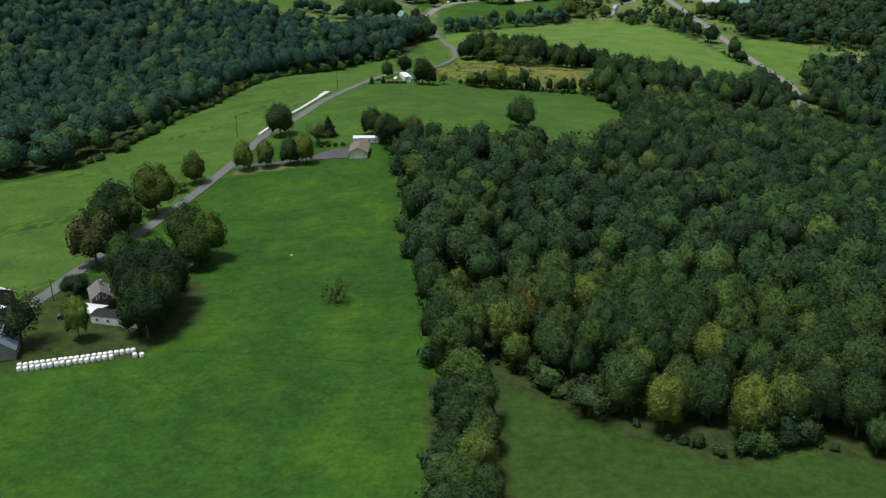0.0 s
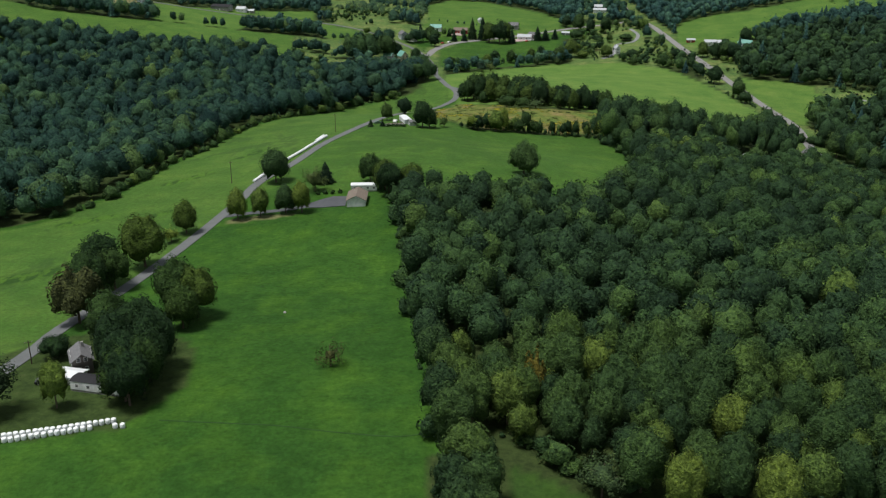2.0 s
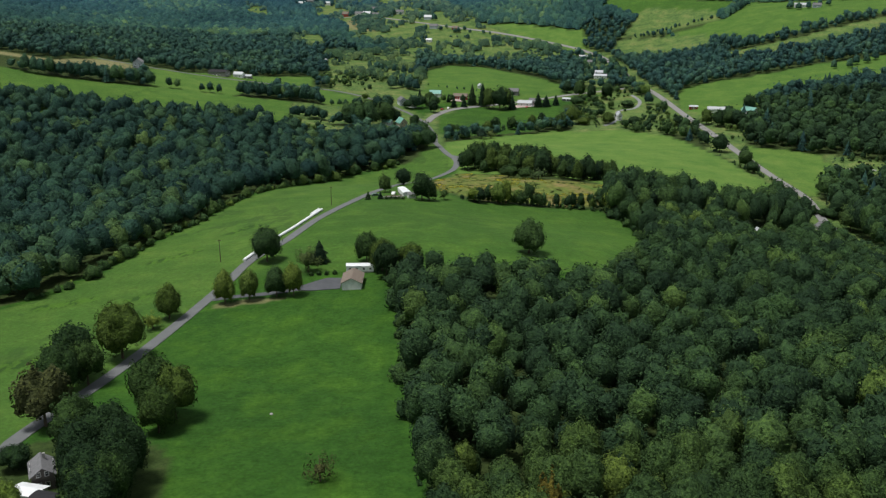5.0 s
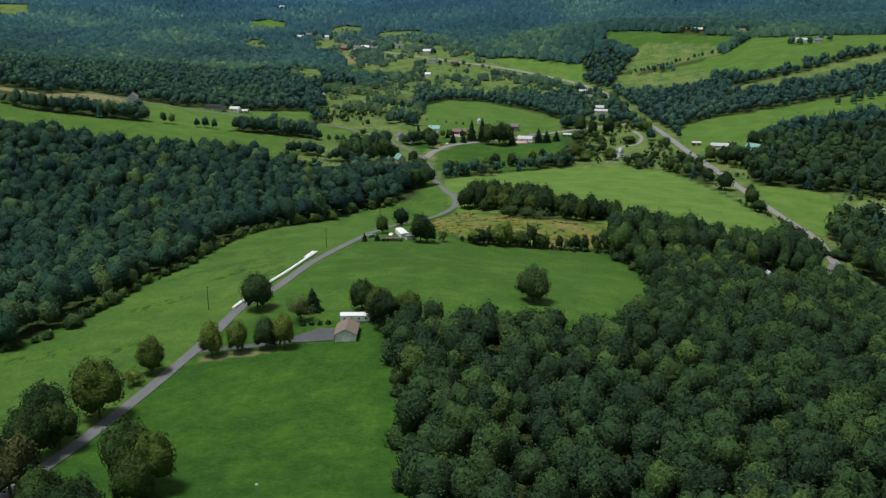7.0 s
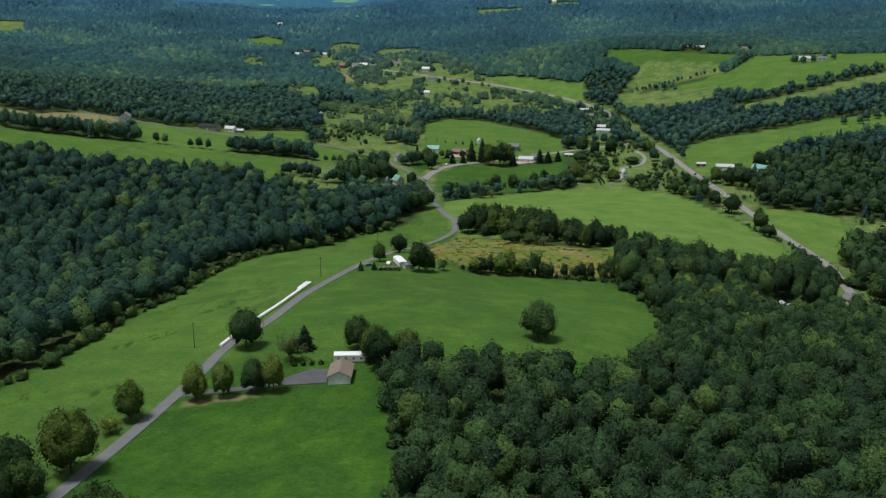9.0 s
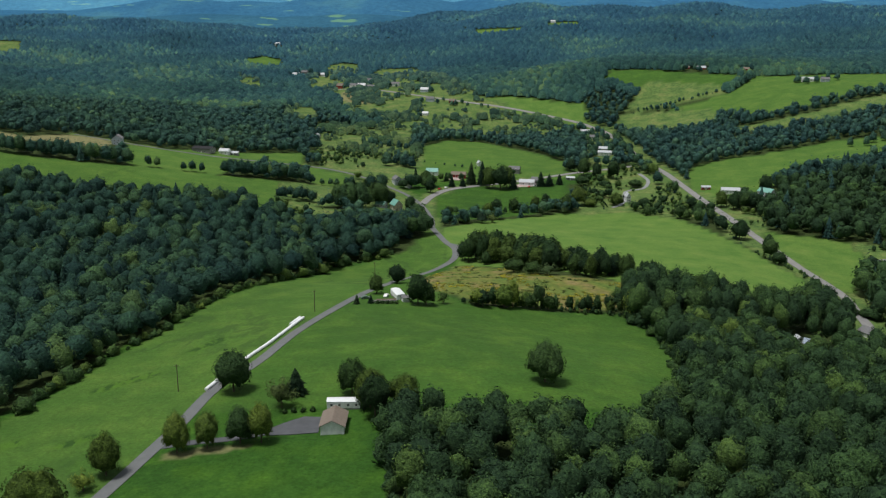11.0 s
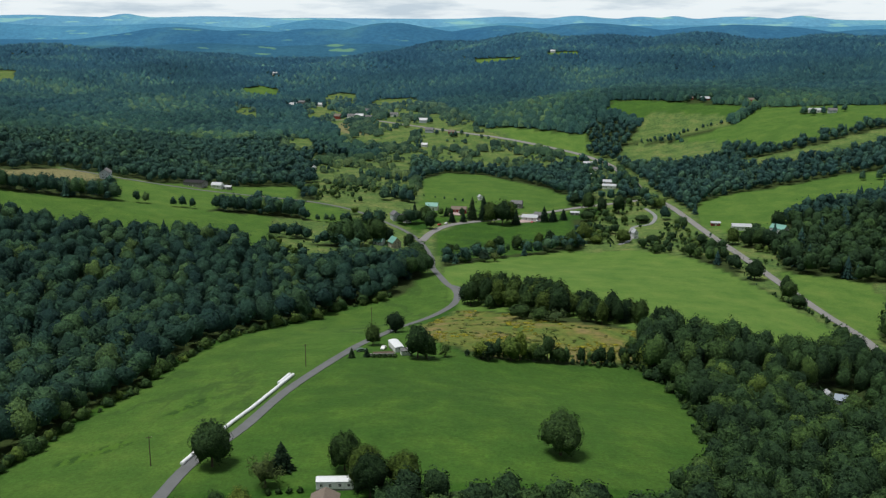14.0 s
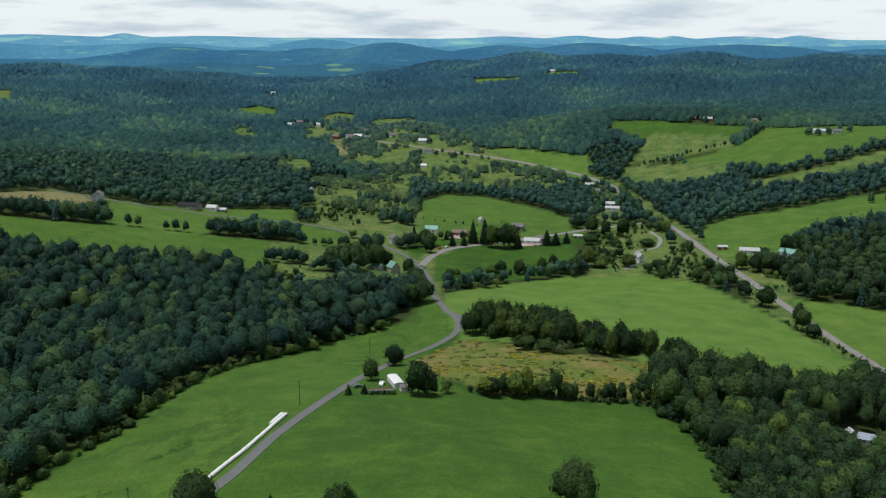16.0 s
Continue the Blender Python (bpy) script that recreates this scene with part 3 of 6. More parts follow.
def leafy(seed, cards, size, lobes=14, height=15.0, width=10.0, low=0.08, peak=0.6, core=2, fill=0.90, loose=0.045):
    """A crown of overlapping boughs covered with leaf clusters round a dense heart; base at 0.
    Returns places, triangles and the leaves' facing. loose: how far the clusters stray from the boughs' surface."""
    r = np.random.default_rng(seed)
    z0, z1 = height * low, height
    mid = z0 + (z1 - z0) * (1 - peak)
    big = 5 + lobes // 12      # main boughs, then the lesser clumps over them
    up = 1 - 1.8 * (np.arange(lobes) - big + 0.3) / (lobes - big)
    up[:big] = r.uniform(-0.5, 0.45, big)
    ang = np.arange(lobes) * 2.39996 + r.uniform(-0.4, 0.4, lobes)
    ang[:big] = (np.arange(big) + r.uniform(-0.3, 0.3, big)) * 2 * math.pi / big
    rim = np.where(up > 0, np.sqrt(np.clip(1 - up ** 2, 0, 1)), np.sqrt(np.clip(1 - up ** 4, 0, 1)))
    rad = r.uniform(0.19, 0.33, lobes)
    rad[:big] = r.uniform(0.34, 0.46, big)
    reach = (1.0 - rad * 0.85) * r.uniform(0.86, 1.08, lobes) * np.where(up > 0.6, 0.90, 1.0)
    c = np.stack([np.cos(ang) * rim, np.sin(ang) * rim, up], -1) * reach[:, None]
    out = unit(c + [0, 0, 0.25])
    # clusters on the outside of the boughs
    P, D = [], []
    have = 0
    while have < cards:
        k = r.choice(lobes, cards, p=rad ** 2 / np.sum(rad ** 2))
        d = unit(r.normal(0, 1, (cards, 3)) + out[k] * 0.7)
        q = c[k] + d * rad[k][:, None]
        deep = np.min(np.linalg.norm(q[:, None, :] - c[None], axis=-1) / rad, axis=1)
        m = (deep > 0.93) & (q[:, 2] > -1.0)
        P.append(q[m]); D.append(d[m]); have += int(m.sum())
    q, d = np.concatenate(P)[:cards], np.concatenate(D)[:cards]
    wide = np.quantile(np.hypot(q[:, 0], q[:, 1]), 0.96)
    top = np.quantile(q[:, 2], 0.98)

    def placed(v):
        half = np.where(v[:, 2:] > 0, (z1 - mid) / top, (mid - z0))
        return np.c_[v[:, :2] * (width * 0.5 / wide), v[:, 2:] * half + [[mid]]]

    n = unit(d * 0.80 + unit(q) * 0.42 + r.normal(0, 0.15, (cards, 3)))
    where = placed(q * r.uniform(1 - loose, 1 + loose * 0.7, (cards, 1)))
    V, F = leaf_cards(where, n, size, 0.28, r)
    N = np.repeat(n, 4, 0)
    if core:
        ball, sides = CORES[core]
        ball = unit(ball)
        along = ball @ c.T
        gap = rad[None] ** 2 - (np.sum(c * c, -1)[None] - along ** 2)
        far = np.where(gap > 0, along + np.sqrt(np.maximum(gap, 0)), 0.0)
        far = np.maximum(far.max(axis=1), 0.62) * fill
        v = placed(ball * far[:, None])
        fn = np.cross(v[sides[:, 1]] - v[sides[:, 0]], v[sides[:, 2]] - v[sides[:, 0]])
        vn = np.zeros_like(v)
        for j in range(3):
            np.add.at(vn, sides[:, j], fn)
        F = np.concatenate([F, sides + len(V)])
        V, N = np.concatenate([V, v]), np.concatenate([N, unit(unit(vn) + ball * 0.2)])
    return V, F, N


def lump(seed, height=15.0, width=10.0, sides=5, tall=True):
    """A far-off crown: an uneven cap of foliage that reaches down to the next ones."""
    r = np.random.default_rng(seed)
    V, N = [], []
    for z, q, n, lift in ((0.18, 0.52, 0.9, 0.30), (0.80, 0.40, 0.45, 0.65)) if tall else ((0.22, 0.55, 0.80, 0.42),):
        for k in range(sides):
            a = (k + 0.5 * (z > 0.5) + r.uniform(-0.3, 0.3)) * 2 * math.pi / sides
            w = q * r.uniform(0.75, 1.25)
            V.append((math.cos(a) * w * width, math.sin(a) * w * width, (z + r.uniform(-0.08, 0.08)) * height))
            N.append((math.cos(a) * n, math.sin(a) * n, lift))
    V.append((r.uniform(-0.1, 0.1) * width, r.uniform(-0.1, 0.1) * width, height)); N.append((0, 0, 1))
    m = len(V) - 1
    F = [(m - sides + k, m - sides + (k + 1) % sides, m) for k in range(sides)]
    if tall:
        for k in range(sides):
            j = (k + 1) % sides
            F += [(k, j, sides + k), (j, sides + j, sides + k)]
    return np.array(V), np.array(F), unit(np.array(N) + r.normal(0, 0.08, (len(V), 3)))


def conifer(seed, tiers, spokes, height=15.0, width=6.5):
    r = np.random.default_rng(seed)
    V, F, n = [], [], 0
    for k in range(tiers):
        u = k / tiers
        z0, rad = height * (0.05 + 0.86 * u), width / 2 * (1 - u) ** 0.8 + 0.15
        turn = r.uniform(0, 6)
        apex = np.array([[0, 0, z0 + height * 1.75 / tiers]])
        ring = []
        for j in range(spokes):
            for tip, q in ((0, 1.0), (1, 0.62)):
                a = turn + (j + tip * 0.5) * 2 * math.pi / spokes + r.uniform(-0.12, 0.12)
                q2 = rad * q * r.uniform(0.68, 1.22)
                ring.append((math.cos(a) * q2, math.sin(a) * q2, z0 + (0.0 if not tip else height * 0.3 / tiers) - r.uniform(0, 0.3)))
        V.append(np.concatenate([apex, ring])); m = len(ring)
        F.append(np.array([(n, n + 1 + j, n + 1 + (j + 1) % m) for j in range(m)])); n += m + 1
    V = np.concatenate(V)
    return V, np.concatenate(F), unit(V * [1, 1, 0] + [0, 0, 0.9] + r.normal(0, 0.12, V.shape))


def trunk_shape(height, radius, limbs, seed):
    r = np.random.default_rng(seed)
    bm = bmesh.new()
    def limb(a, b, r0, r1):
        d = Vector(b) - Vector(a)
        m = Matrix.Translation((Vector(a) + Vector(b)) / 2) @ d.to_track_quat("Z", "Y").to_matrix().to_4x4()
        bmesh.ops.create_cone(bm, cap_ends=True, segments=7, radius1=r0, radius2=r1, depth=d.length, matrix=m)
    limb((0, 0, -0.5), (0, 0, height * 0.5), radius, radius * 0.6)
    limb((0, 0, height * 0.48), (0.2, 0.1, height * 0.85), radius * 0.6, radius * 0.15)
    for k in range(limbs):
        a = k * 2.4 + r.uniform(0, 1)
        z = height * (0.26 + 0.4 * k / max(1, limbs))
        limb((0, 0, z), (math.cos(a) * height * 0.2, math.sin(a) * height * 0.2, z + height * 0.2), radius * 0.4, radius * 0.12)
    return bm


def part(name, bm, mat, parent, label=""):
    me = bpy.data.meshes.new(name)
    bm.to_mesh(me); bm.free()
    me.materials.append(mat)
    ob = new(name, me)
    ob.parent = parent
    if label:
        tagged(ob, label)
    return ob


TEMPLATES = {}


def tree(kind, x, y, height, width, label, group="", turn=None):
    """One tree of its own: a trunk with limbs and a crown. kind: one of CROWNS."""
    base_h, base_w = 15.0, CROWN_WIDTH.get(kind, 10.0)
    if y > 470 and kind + " far" in CROWNS:
        kind += " far"
    turn = rng.uniform(0, 360) if turn is None else turn
    m = pose(x, y, at_ground(x, y) - 0.1, 0, 0, turn) @ Matrix.Diagonal((width / base_w, width / base_w, height / base_h, 1))
    if kind not in TEMPLATES:
        name = "conifer" if kind.startswith("conifer") else "tree"
        ob = new(name)
        ob.empty_display_size = 1
        part("trunk", trunk_shape(15.0, 0.3, 0 if name == "conifer" else 5, 3), M_BARK, ob)
        v, f, nn = CROWNS[kind]()
        c = mesh_object("crown", v, f, M_NEEDLE if name == "conifer" else M_BRONZE if kind.startswith("bronze") else M_LEAF, True, normals=nn)
        c.parent = ob
        TEMPLATES[kind] = ob
        ob.matrix_basis = m
    else:
        src = TEMPLATES[kind]
        keep = src.matrix_basis.copy()
        src.matrix_basis = Matrix.Identity(4)
        ob = copy_thing(src, m)
        src.matrix_basis = keep
    tint = (0.93, 1.0, 1.0, 1)
    # past y 450 the dark tint is lifted and blued: haze put into colour
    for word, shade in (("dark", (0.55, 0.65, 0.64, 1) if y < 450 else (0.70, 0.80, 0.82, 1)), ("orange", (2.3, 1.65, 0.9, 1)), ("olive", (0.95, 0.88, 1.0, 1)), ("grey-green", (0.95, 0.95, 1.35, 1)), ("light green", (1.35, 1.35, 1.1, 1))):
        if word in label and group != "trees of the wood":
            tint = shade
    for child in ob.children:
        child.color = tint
    return tagged(ob, label, "tree", group)


CROWN_WIDTH = {"conifer_a": 6.5, "conifer_b": 6.5}
PEAKS = (0.42, 0.46, 0.50, 0.44, 0.38, 0.47, 0.43)
CROWNS = {"broad_%d" % k: (lambda k=k: leafy(20 + k, 1500, 0.26, 24 + k % 3 * 5, low=0.02, peak=PEAKS[k], core=3)) for k in range(7)}
CROWNS |= {"airy_%d" % k: (lambda k=k: leafy(60 + k, 900, 0.34, 11, core=2, fill=0.74, loose=0.20)) for k in range(2)}
CROWNS |= {"full_%d" % k: (lambda k=k: leafy(40 + k, 1500, 0.26, 30, low=0.0, peak=(0.50, 0.56)[k], core=3)) for k in range(2)}
CROWNS |= {"bronze_0": lambda: leafy(70, 900, 0.42, 13, core=3), "bronze_1": lambda: leafy(71, 700, 0.36, 12, core=2, fill=0.4, loose=0.4)}
CROWNS |= {"broad_%d far" % k: (lambda k=k: leafy(20 + k, 260, 0.60, 24 + k % 3 * 4, low=-0.07, peak=PEAKS[k], core=2)) for k in range(7)}
CROWNS |= {"airy_%d far" % k: (lambda k=k: leafy(60 + k, 260, 0.55, 11, core=2, fill=0.74, loose=0.20)) for k in range(2)}
CROWNS |= {"full_%d far" % k: (lambda k=k: leafy(40 + k, 320, 0.58, 28, low=0.0, peak=(0.50, 0.56)[k], core=2)) for k in range(2)}
CROWNS |= {"conifer_a": lambda: conifer(3, 13, 11), "conifer_b": lambda: conifer(4, 11, 12)}


def scatter(area, spacing, jitter=0.42):
    """Places in a box (x0, y0, x1, y1) on an uneven lattice."""
    x0, y0, x1, y1 = area
    gx, gy = np.meshgrid(np.arange(x0, x1, spacing), np.arange(y0, y1, spacing * 0.88))
    gx = gx + (np.arange(gx.shape[0]) % 2)[:, None] * spacing * 0.5
    gx = gx + rng.uniform(-jitter, jitter, gx.shape) * spacing
    gy = gy + rng.uniform(-jitter, jitter, gy.shape) * spacing
    return gx.ravel(), gy.ravel()


def grown(name, x, y, shapes, heights, widths, mat, label, tones=None, sink=0.0, base_h=15.0, base_w=10.0, haze=None):
    """Many trees joined into one stand."""
    V, F, T, N, P, n = [], [], [], [], [], 0
    z = land(x, y)
    turn = rng.uniform(0, 2 * math.pi, len(x))
    pick = rng.integers(0, len(shapes), len(x))
    tones = rng.beta(2.2, 2.6, len(x)) if tones is None else tones
    for k in range(len(x)):
        v, f, g = shapes[pick[k]]
        c, s = math.cos(turn[k]), math.sin(turn[k])
        q = widths[k] / base_w
        V.append(np.c_[(v[:, 0] * c - v[:, 1] * s) * q + x[k], (v[:, 0] * s + v[:, 1] * c) * q + y[k], v[:, 2] * heights[k] / base_h + z[k] - sink])
        N.append(np.c_[g[:, 0] * c - g[:, 1] * s, g[:, 0] * s + g[:, 1] * c, g[:, 2]])
        F.append(f + n); n += len(v)
        T.append(np.full(len(v), tones[k]))
        P.append(np.full(len(v), 0.0 if haze is None else haze[k]))
    ob = mesh_object(name, np.concatenate(V), np.concatenate(F), mat, True, [("tone", "FLOAT", np.concatenate(T)), ("haze", "FLOAT", np.concatenate(P))], np.concatenate(N))
    return tagged(ob, label, "woodland", kind="stuff")


# the valley's houses: place, turn, width, length, eaves, rise of the roof, walls, roof, storeys
HOUSES = [
        (-42, 978, 20, 6.8, 9.35, 5.2, 2.6, "M_BLUE", "R_GREY", 2, "pale blue-grey two-storey house by the lane"), (-33, 972, 60, 5.95, 7.65, 4.8, 2.4, "M_WHITE", "R_GREY", 2, "white two-storey house by the lane"),
        (-11, 1036, 80, 8, 11, 3.6, 2.6, "M_WHITE", "R_GREEN", 1, "wide white building with a green metal roof"), (14, 1031, 80, 7.65, 13.6, 3.2, 2.2, "M_RED", "R_BROWN", 1, "reddish house by the village street"),
        (69, 1062, 75, 7.65, 10.5, 4.2, 2.5, "M_GREY", "R_GREY", 2, "grey house behind the village trees"), (77, 1010, 75, 7.65, 13.6, 3.0, 2.0, "M_WHITE", "R_METAL", 1, "white low house by the village green"),
        (86, 1017, 60, 6.8, 8.5, 3.4, 2.4, "M_GREY", "R_GREY", 1, "grey house by the village green"), (36, 1094, 15, 4.25, 5.95, 3, 1.8, "M_WHITE", "R_METAL", 1, "small white shed in the meadow"),
        (120, 1031, 75, 3.4, 7.65, 2.4, 1.0, "M_GREY", "R_METAL", 1, "low shed with a pale roof"), (-38, 868, 28, 6.8, 8.5, 4.6, 3.6, "M_TAN", "R_GREEN", 2, "house with a steep green metal roof by the lane"),
        (-50, 873, 60, 5.1, 7.65, 3.0, 2.2, "M_BLUE", "R_GREEN", 1, "small house with a green roof behind trees"), (184, 1388, 80, 7.02, 10.9, 3.2, 2, "M_WHITE", "R_METAL", 1, "white house by the highway"),
        (186, 1347, 80, 6.24, 9.36, 3, 2, "M_WHITE", "R_GREY", 1, "white house by the highway"), (170, 1269, 80, 6.24, 10.1, 3, 2, "M_GREY", "R_METAL", 1, "grey shed with a pale roof by the highway"),
        (177, 1192, 80, 7.02, 11.7, 3, 2, "M_TAN", "R_METAL", 1, "tan house with a pale roof by the highway"), (173, 1160, 75, 7.8, 14, 3.2, 1.6, "M_WHITE", "R_METAL", 1, "long low building with a pale roof"),
        (157, 937, 8, 3.82, 5.52, 5.0, 2.6, "M_WHITE", "R_METAL", 2, "narrow white pump house among bushes"), (231, 966, 85, 3.4, 7.65, 2.6, 1, "M_RED", "R_METAL", 1, "small red shed on the pasture"),
        (247, 946, 80, 7.65, 15.3, 3.2, 1.8, "M_WHITE", "R_METAL", 1, "long white barn with a pale roof"), (272, 926, 35, 8, 13, 4.0, 2.8, "M_WHITE", "R_GREEN", 1, "farm building with a pale green roof among trees"),
        (-145, 1752, 70, 7.8, 14, 4, 3, "M_WHITE", "R_GREY", 1, "white farmhouse on the far valley floor"), (-132, 1742, 80, 7.02, 12.5, 4, 3, "M_GREY", "R_METAL", 1, "pale barn on the far valley floor"),
        (-115, 1709, 75, 7.02, 10.9, 4, 2.6, "M_WHITE", "R_GREY", 1, "white house on the far valley floor"), (-169, 1763, 60, 7.02, 11.7, 5, 3.4, "M_RED", "R_BROWN", 1, "red barn on the far valley floor"),
        (-76, 1731, 70, 7.02, 12.5, 4, 2.6, "M_WHITE", "R_GREY", 1, "white house in the far village"), (-28, 1651, 75, 7.02, 11.7, 4, 2.8, "M_BLUE", "R_METAL", 1, "pale blue house in the far village"),
        (-18, 1570, 70, 7.02, 11.7, 4, 2.8, "M_BLUE", "R_GREY", 1, "pale house beside the far highway"), (-24, 1478, 75, 4.68, 7.8, 3, 2, "M_WHITE", "R_METAL", 1, "small white house beside the far highway"),
        (14, 1555, 75, 6.24, 9.36, 3, 2.4, "M_RED", "R_BROWN", 1, "red house beside the far highway"), (-129, 1876, 75, 7.02, 12.5, 4, 2.6, "M_BLUE", "R_GREY", 1, "pale house on the far slope"),
        (-272, 1978, 70, 7.02, 13.3, 4, 2.6, "M_WHITE", "R_METAL", 1, "white house by the far woods"), (-262, 2022, 70, 7.02, 12.5, 4, 2.6, "M_GREY", "R_GREY", 1, "grey house by the far woods"),
        (-224, 1997, 70, 7.02, 14, 4, 2.6, "M_WHITE", "R_METAL", 1, "white house by the far woods"), (-148, 1284, 10, 3.9, 9.36, 3, 1.6, "M_WHITE", "R_METAL", 1, "white trailer at the forest's edge"),
        (-142, 1226, 10, 3.9, 7.8, 3, 1.6, "M_WHITE", "R_METAL", 1, "white trailer at the forest's edge"), (386, 1610, 84, 6, 14, 2.6, 2.4, "M_RED", "R_METAL", 1, "long red barn with a pale roof on the hilltop"),
        (368, 1618, 70, 5, 6.5, 2.4, 1.8, "M_RED", "R_BROWN", 1, "red shed on the hilltop"), (446, 1583, 70, 6.5, 8.5, 3, 2.2, "M_RED", "R_BROWN", 1, "red house on the hilltop"),
        (487, 1441, 80, 7.02, 17.2, 3.4, 2.4, "M_WHITE", "R_METAL", 1, "long white ranch house on the hillside"), (503, 1425, 80, 6.24, 10.9, 3.4, 2.4, "M_BLUE", "R_GREY", 1, "pale garage beside the ranch house"),
        (-407, 2600, 60, 7.0, 12.0, 4.0, 2.6, "M_WHITE", "R_METAL", 1, "white house on the distant wooded slope"), (-390, 2640, 70, 7.0, 11.0, 4.0, 2.6, "M_WHITE", "R_GREY", 1, "white house on the distant wooded slope"),
        (277, 2640, 75, 7.0, 12.0, 4.0, 2.6, "M_WHITE", "R_METAL", 1, "white house on the distant wooded slope"), (-375, 2421, 60, 7.0, 12.0, 4.0, 2.6, "M_WHITE", "R_METAL", 1, "white house on the distant valley floor"),
        (-288, 976, 8, 8.5, 11, 5.6, 3.0, "M_BLUE", "R_GREY", 2, "pale two-storey farmhouse at the forest's edge"), (-223, 1020, 75, 10.2, 18.7, 4.0, 1.6, "M_GREY", "R_DARK", 1, "dark low barn at the forest's edge"),
        (-205, 1027, 75, 5.95, 9.35, 3.4, 2, "M_WHITE", "R_METAL", 1, "white shed at the forest's edge"), (-197, 1029, 80, 4.25, 8.5, 2.4, 1.2, "M_GREY", "R_METAL", 1, "low grey shed at the forest's edge")]


def open_land(x, y, roads=7.0):
    """Places on fields, roads and in the village, where no wood grows, stretched towards the camera so that trees don't
    hide them.
    """
    m = np.zeros(np.shape(x), bool)
    for poly in HAY + GOLDENROD + PASTURE + STUBBLE + VILLAGE:
        m |= inside(poly, x, y)
    for poly, reach in [(p, (22, 44)) for p in HAY[2:]] + [(p, (15,)) for p in PASTURE[2:6]]:
        for k in reach:
            m |= inside([toward_camera(q, k) for q in poly], x, y)
    for poly in STUBBLE + VILLAGE:
        for k in (22, 44):
            m |= inside([toward_camera(q, k) for q in poly], x, y)
    for poly in SCRUB:
        for k in (0, 25, 50, 75, 100):
            m |= inside([toward_camera(q, k * q[1] / 1500) for q in poly], x, y)
    for hx, hy, *_ in HOUSES:
        for k in (0, 16, 32):
            a, b = toward_camera((hx, hy), k)
            m |= np.hypot(x - a, y - b) < (15 if k == 0 else 12)
    for hx, hy in ((166, 529), (163, 538), (209, 566)):
        for k in (0, 14, 28):
            a, b = toward_camera((hx, hy), k)
            m |= np.hypot(x - a, y - b) < 10
    m |= (away(LANE_LINE[::2], x, y) < roads) | (away(HIGHWAY_LINE[::2], x, y) < roads + 3) | (away(STREET_LINE, x, y) < roads)
    return m


# the wood beside the hay meadow
WOOD = [(0, 116), (6.5, 116), (6.5, 190), (14, 194), (25, 181.5), (35, 175), (43, 168), (54, 162.5), (61, 163.5), (72, 169), (86, 165), (220, 144), (330, 330), (300, 460), (236, 590), (190, 598), (150, 592), (112, 588),
        (79, 553), (88, 529), (92, 490), (81, 432), (70, 398), (55, 371), (38, 364), (16, 362), (8, 372), (-4, 366), (-14, 370), (-19, 370), (-18.5, 360), (-16, 345), (-13.5, 321), (-10, 292), (-7.5, 257), (-4.5, 222), (-1.5, 200), (0, 190)]
# lengthened towards the camera so that the cottage shows
CLEARING = [(146, 488), (166, 482), (178, 545), (157, 548)]
x, y = scatter((-25, 118, 330, 640), 7.6, 0.46)
keep = inside(WOOD, x, y) & ~open_land(x, y, 8) & ~inside(CLEARING, x, y) & (np.abs(x) < 0.47 * (y + 60))
# no trees on the highway's camera side, so that it stays in view
for k in (8, 18):
    keep &= away([toward_camera(q, k) for q in HIGHWAY[:5]], x, y) > 9
x, y = x[keep], y[keep]
big = rng.beta(2, 2, len(x))
heights, widths = 8.8 + 7.6 * big + rng.uniform(-1.3, 1.3, len(x)), 5.8 + 5.8 * big + rng.uniform(-0.5, 0.7, len(x))
tall = (y > 535) & (x < 240)
heights[tall] *= 1.32
row = (x < 9) & (y < 190)
x, y, heights, widths = x[~row], y[~row], heights[~row], widths[~row]
HEDGEROW = [(3.2, 181, 12.5, 10.5), (0.5, 173, 10.5, 8.5), (6.0, 172, 12.0, 9.0), (2.2, 165, 11.5, 9.5), (6.8, 163, 9.5, 8.0), (0.8, 157, 9.0, 8.0), (5.2, 155, 10.5, 9.0),
            (2.0, 148, 10.0, 9.0), (6.6, 146, 9.0, 8.0), (3.4, 139, 10.5, 9.5), (1.0, 131, 9.5, 8.5), (5.6, 130, 10.0, 8.5), (3.0, 121, 10.0, 9.0)]
for a, b, tall, broad in HEDGEROW:
    tree("broad_%d" % rng.integers(0, 7), a, b, tall, broad, "broadleaf tree with a dense green crown in the hedgerow", "trees of the wood")
near = np.argsort(y + 0.25 * np.abs(x - 30))
first, rest = near[:125], near[125:]
for k in first:
    tree("broad_%d" % rng.integers(0, 7), x[k], y[k], heights[k], widths[k],
         "tall broadleaf tree with a dense dark green crown in the wood", "trees of the wood")
wood_shapes = [leafy(100 + k, 320, 0.42, 17 + k % 3 * 4, low=0.03, peak=(0.36, 0.40, 0.45)[k % 3]) for k in range(9)]
grown("woodland", x[rest], y[rest], wood_shapes, heights[rest], widths[rest], M_WOOD_LEAF, "dense dark green broadleaf wood on falling ground", 0.92 * rng.beta(0.9, 1.9, len(rest)))

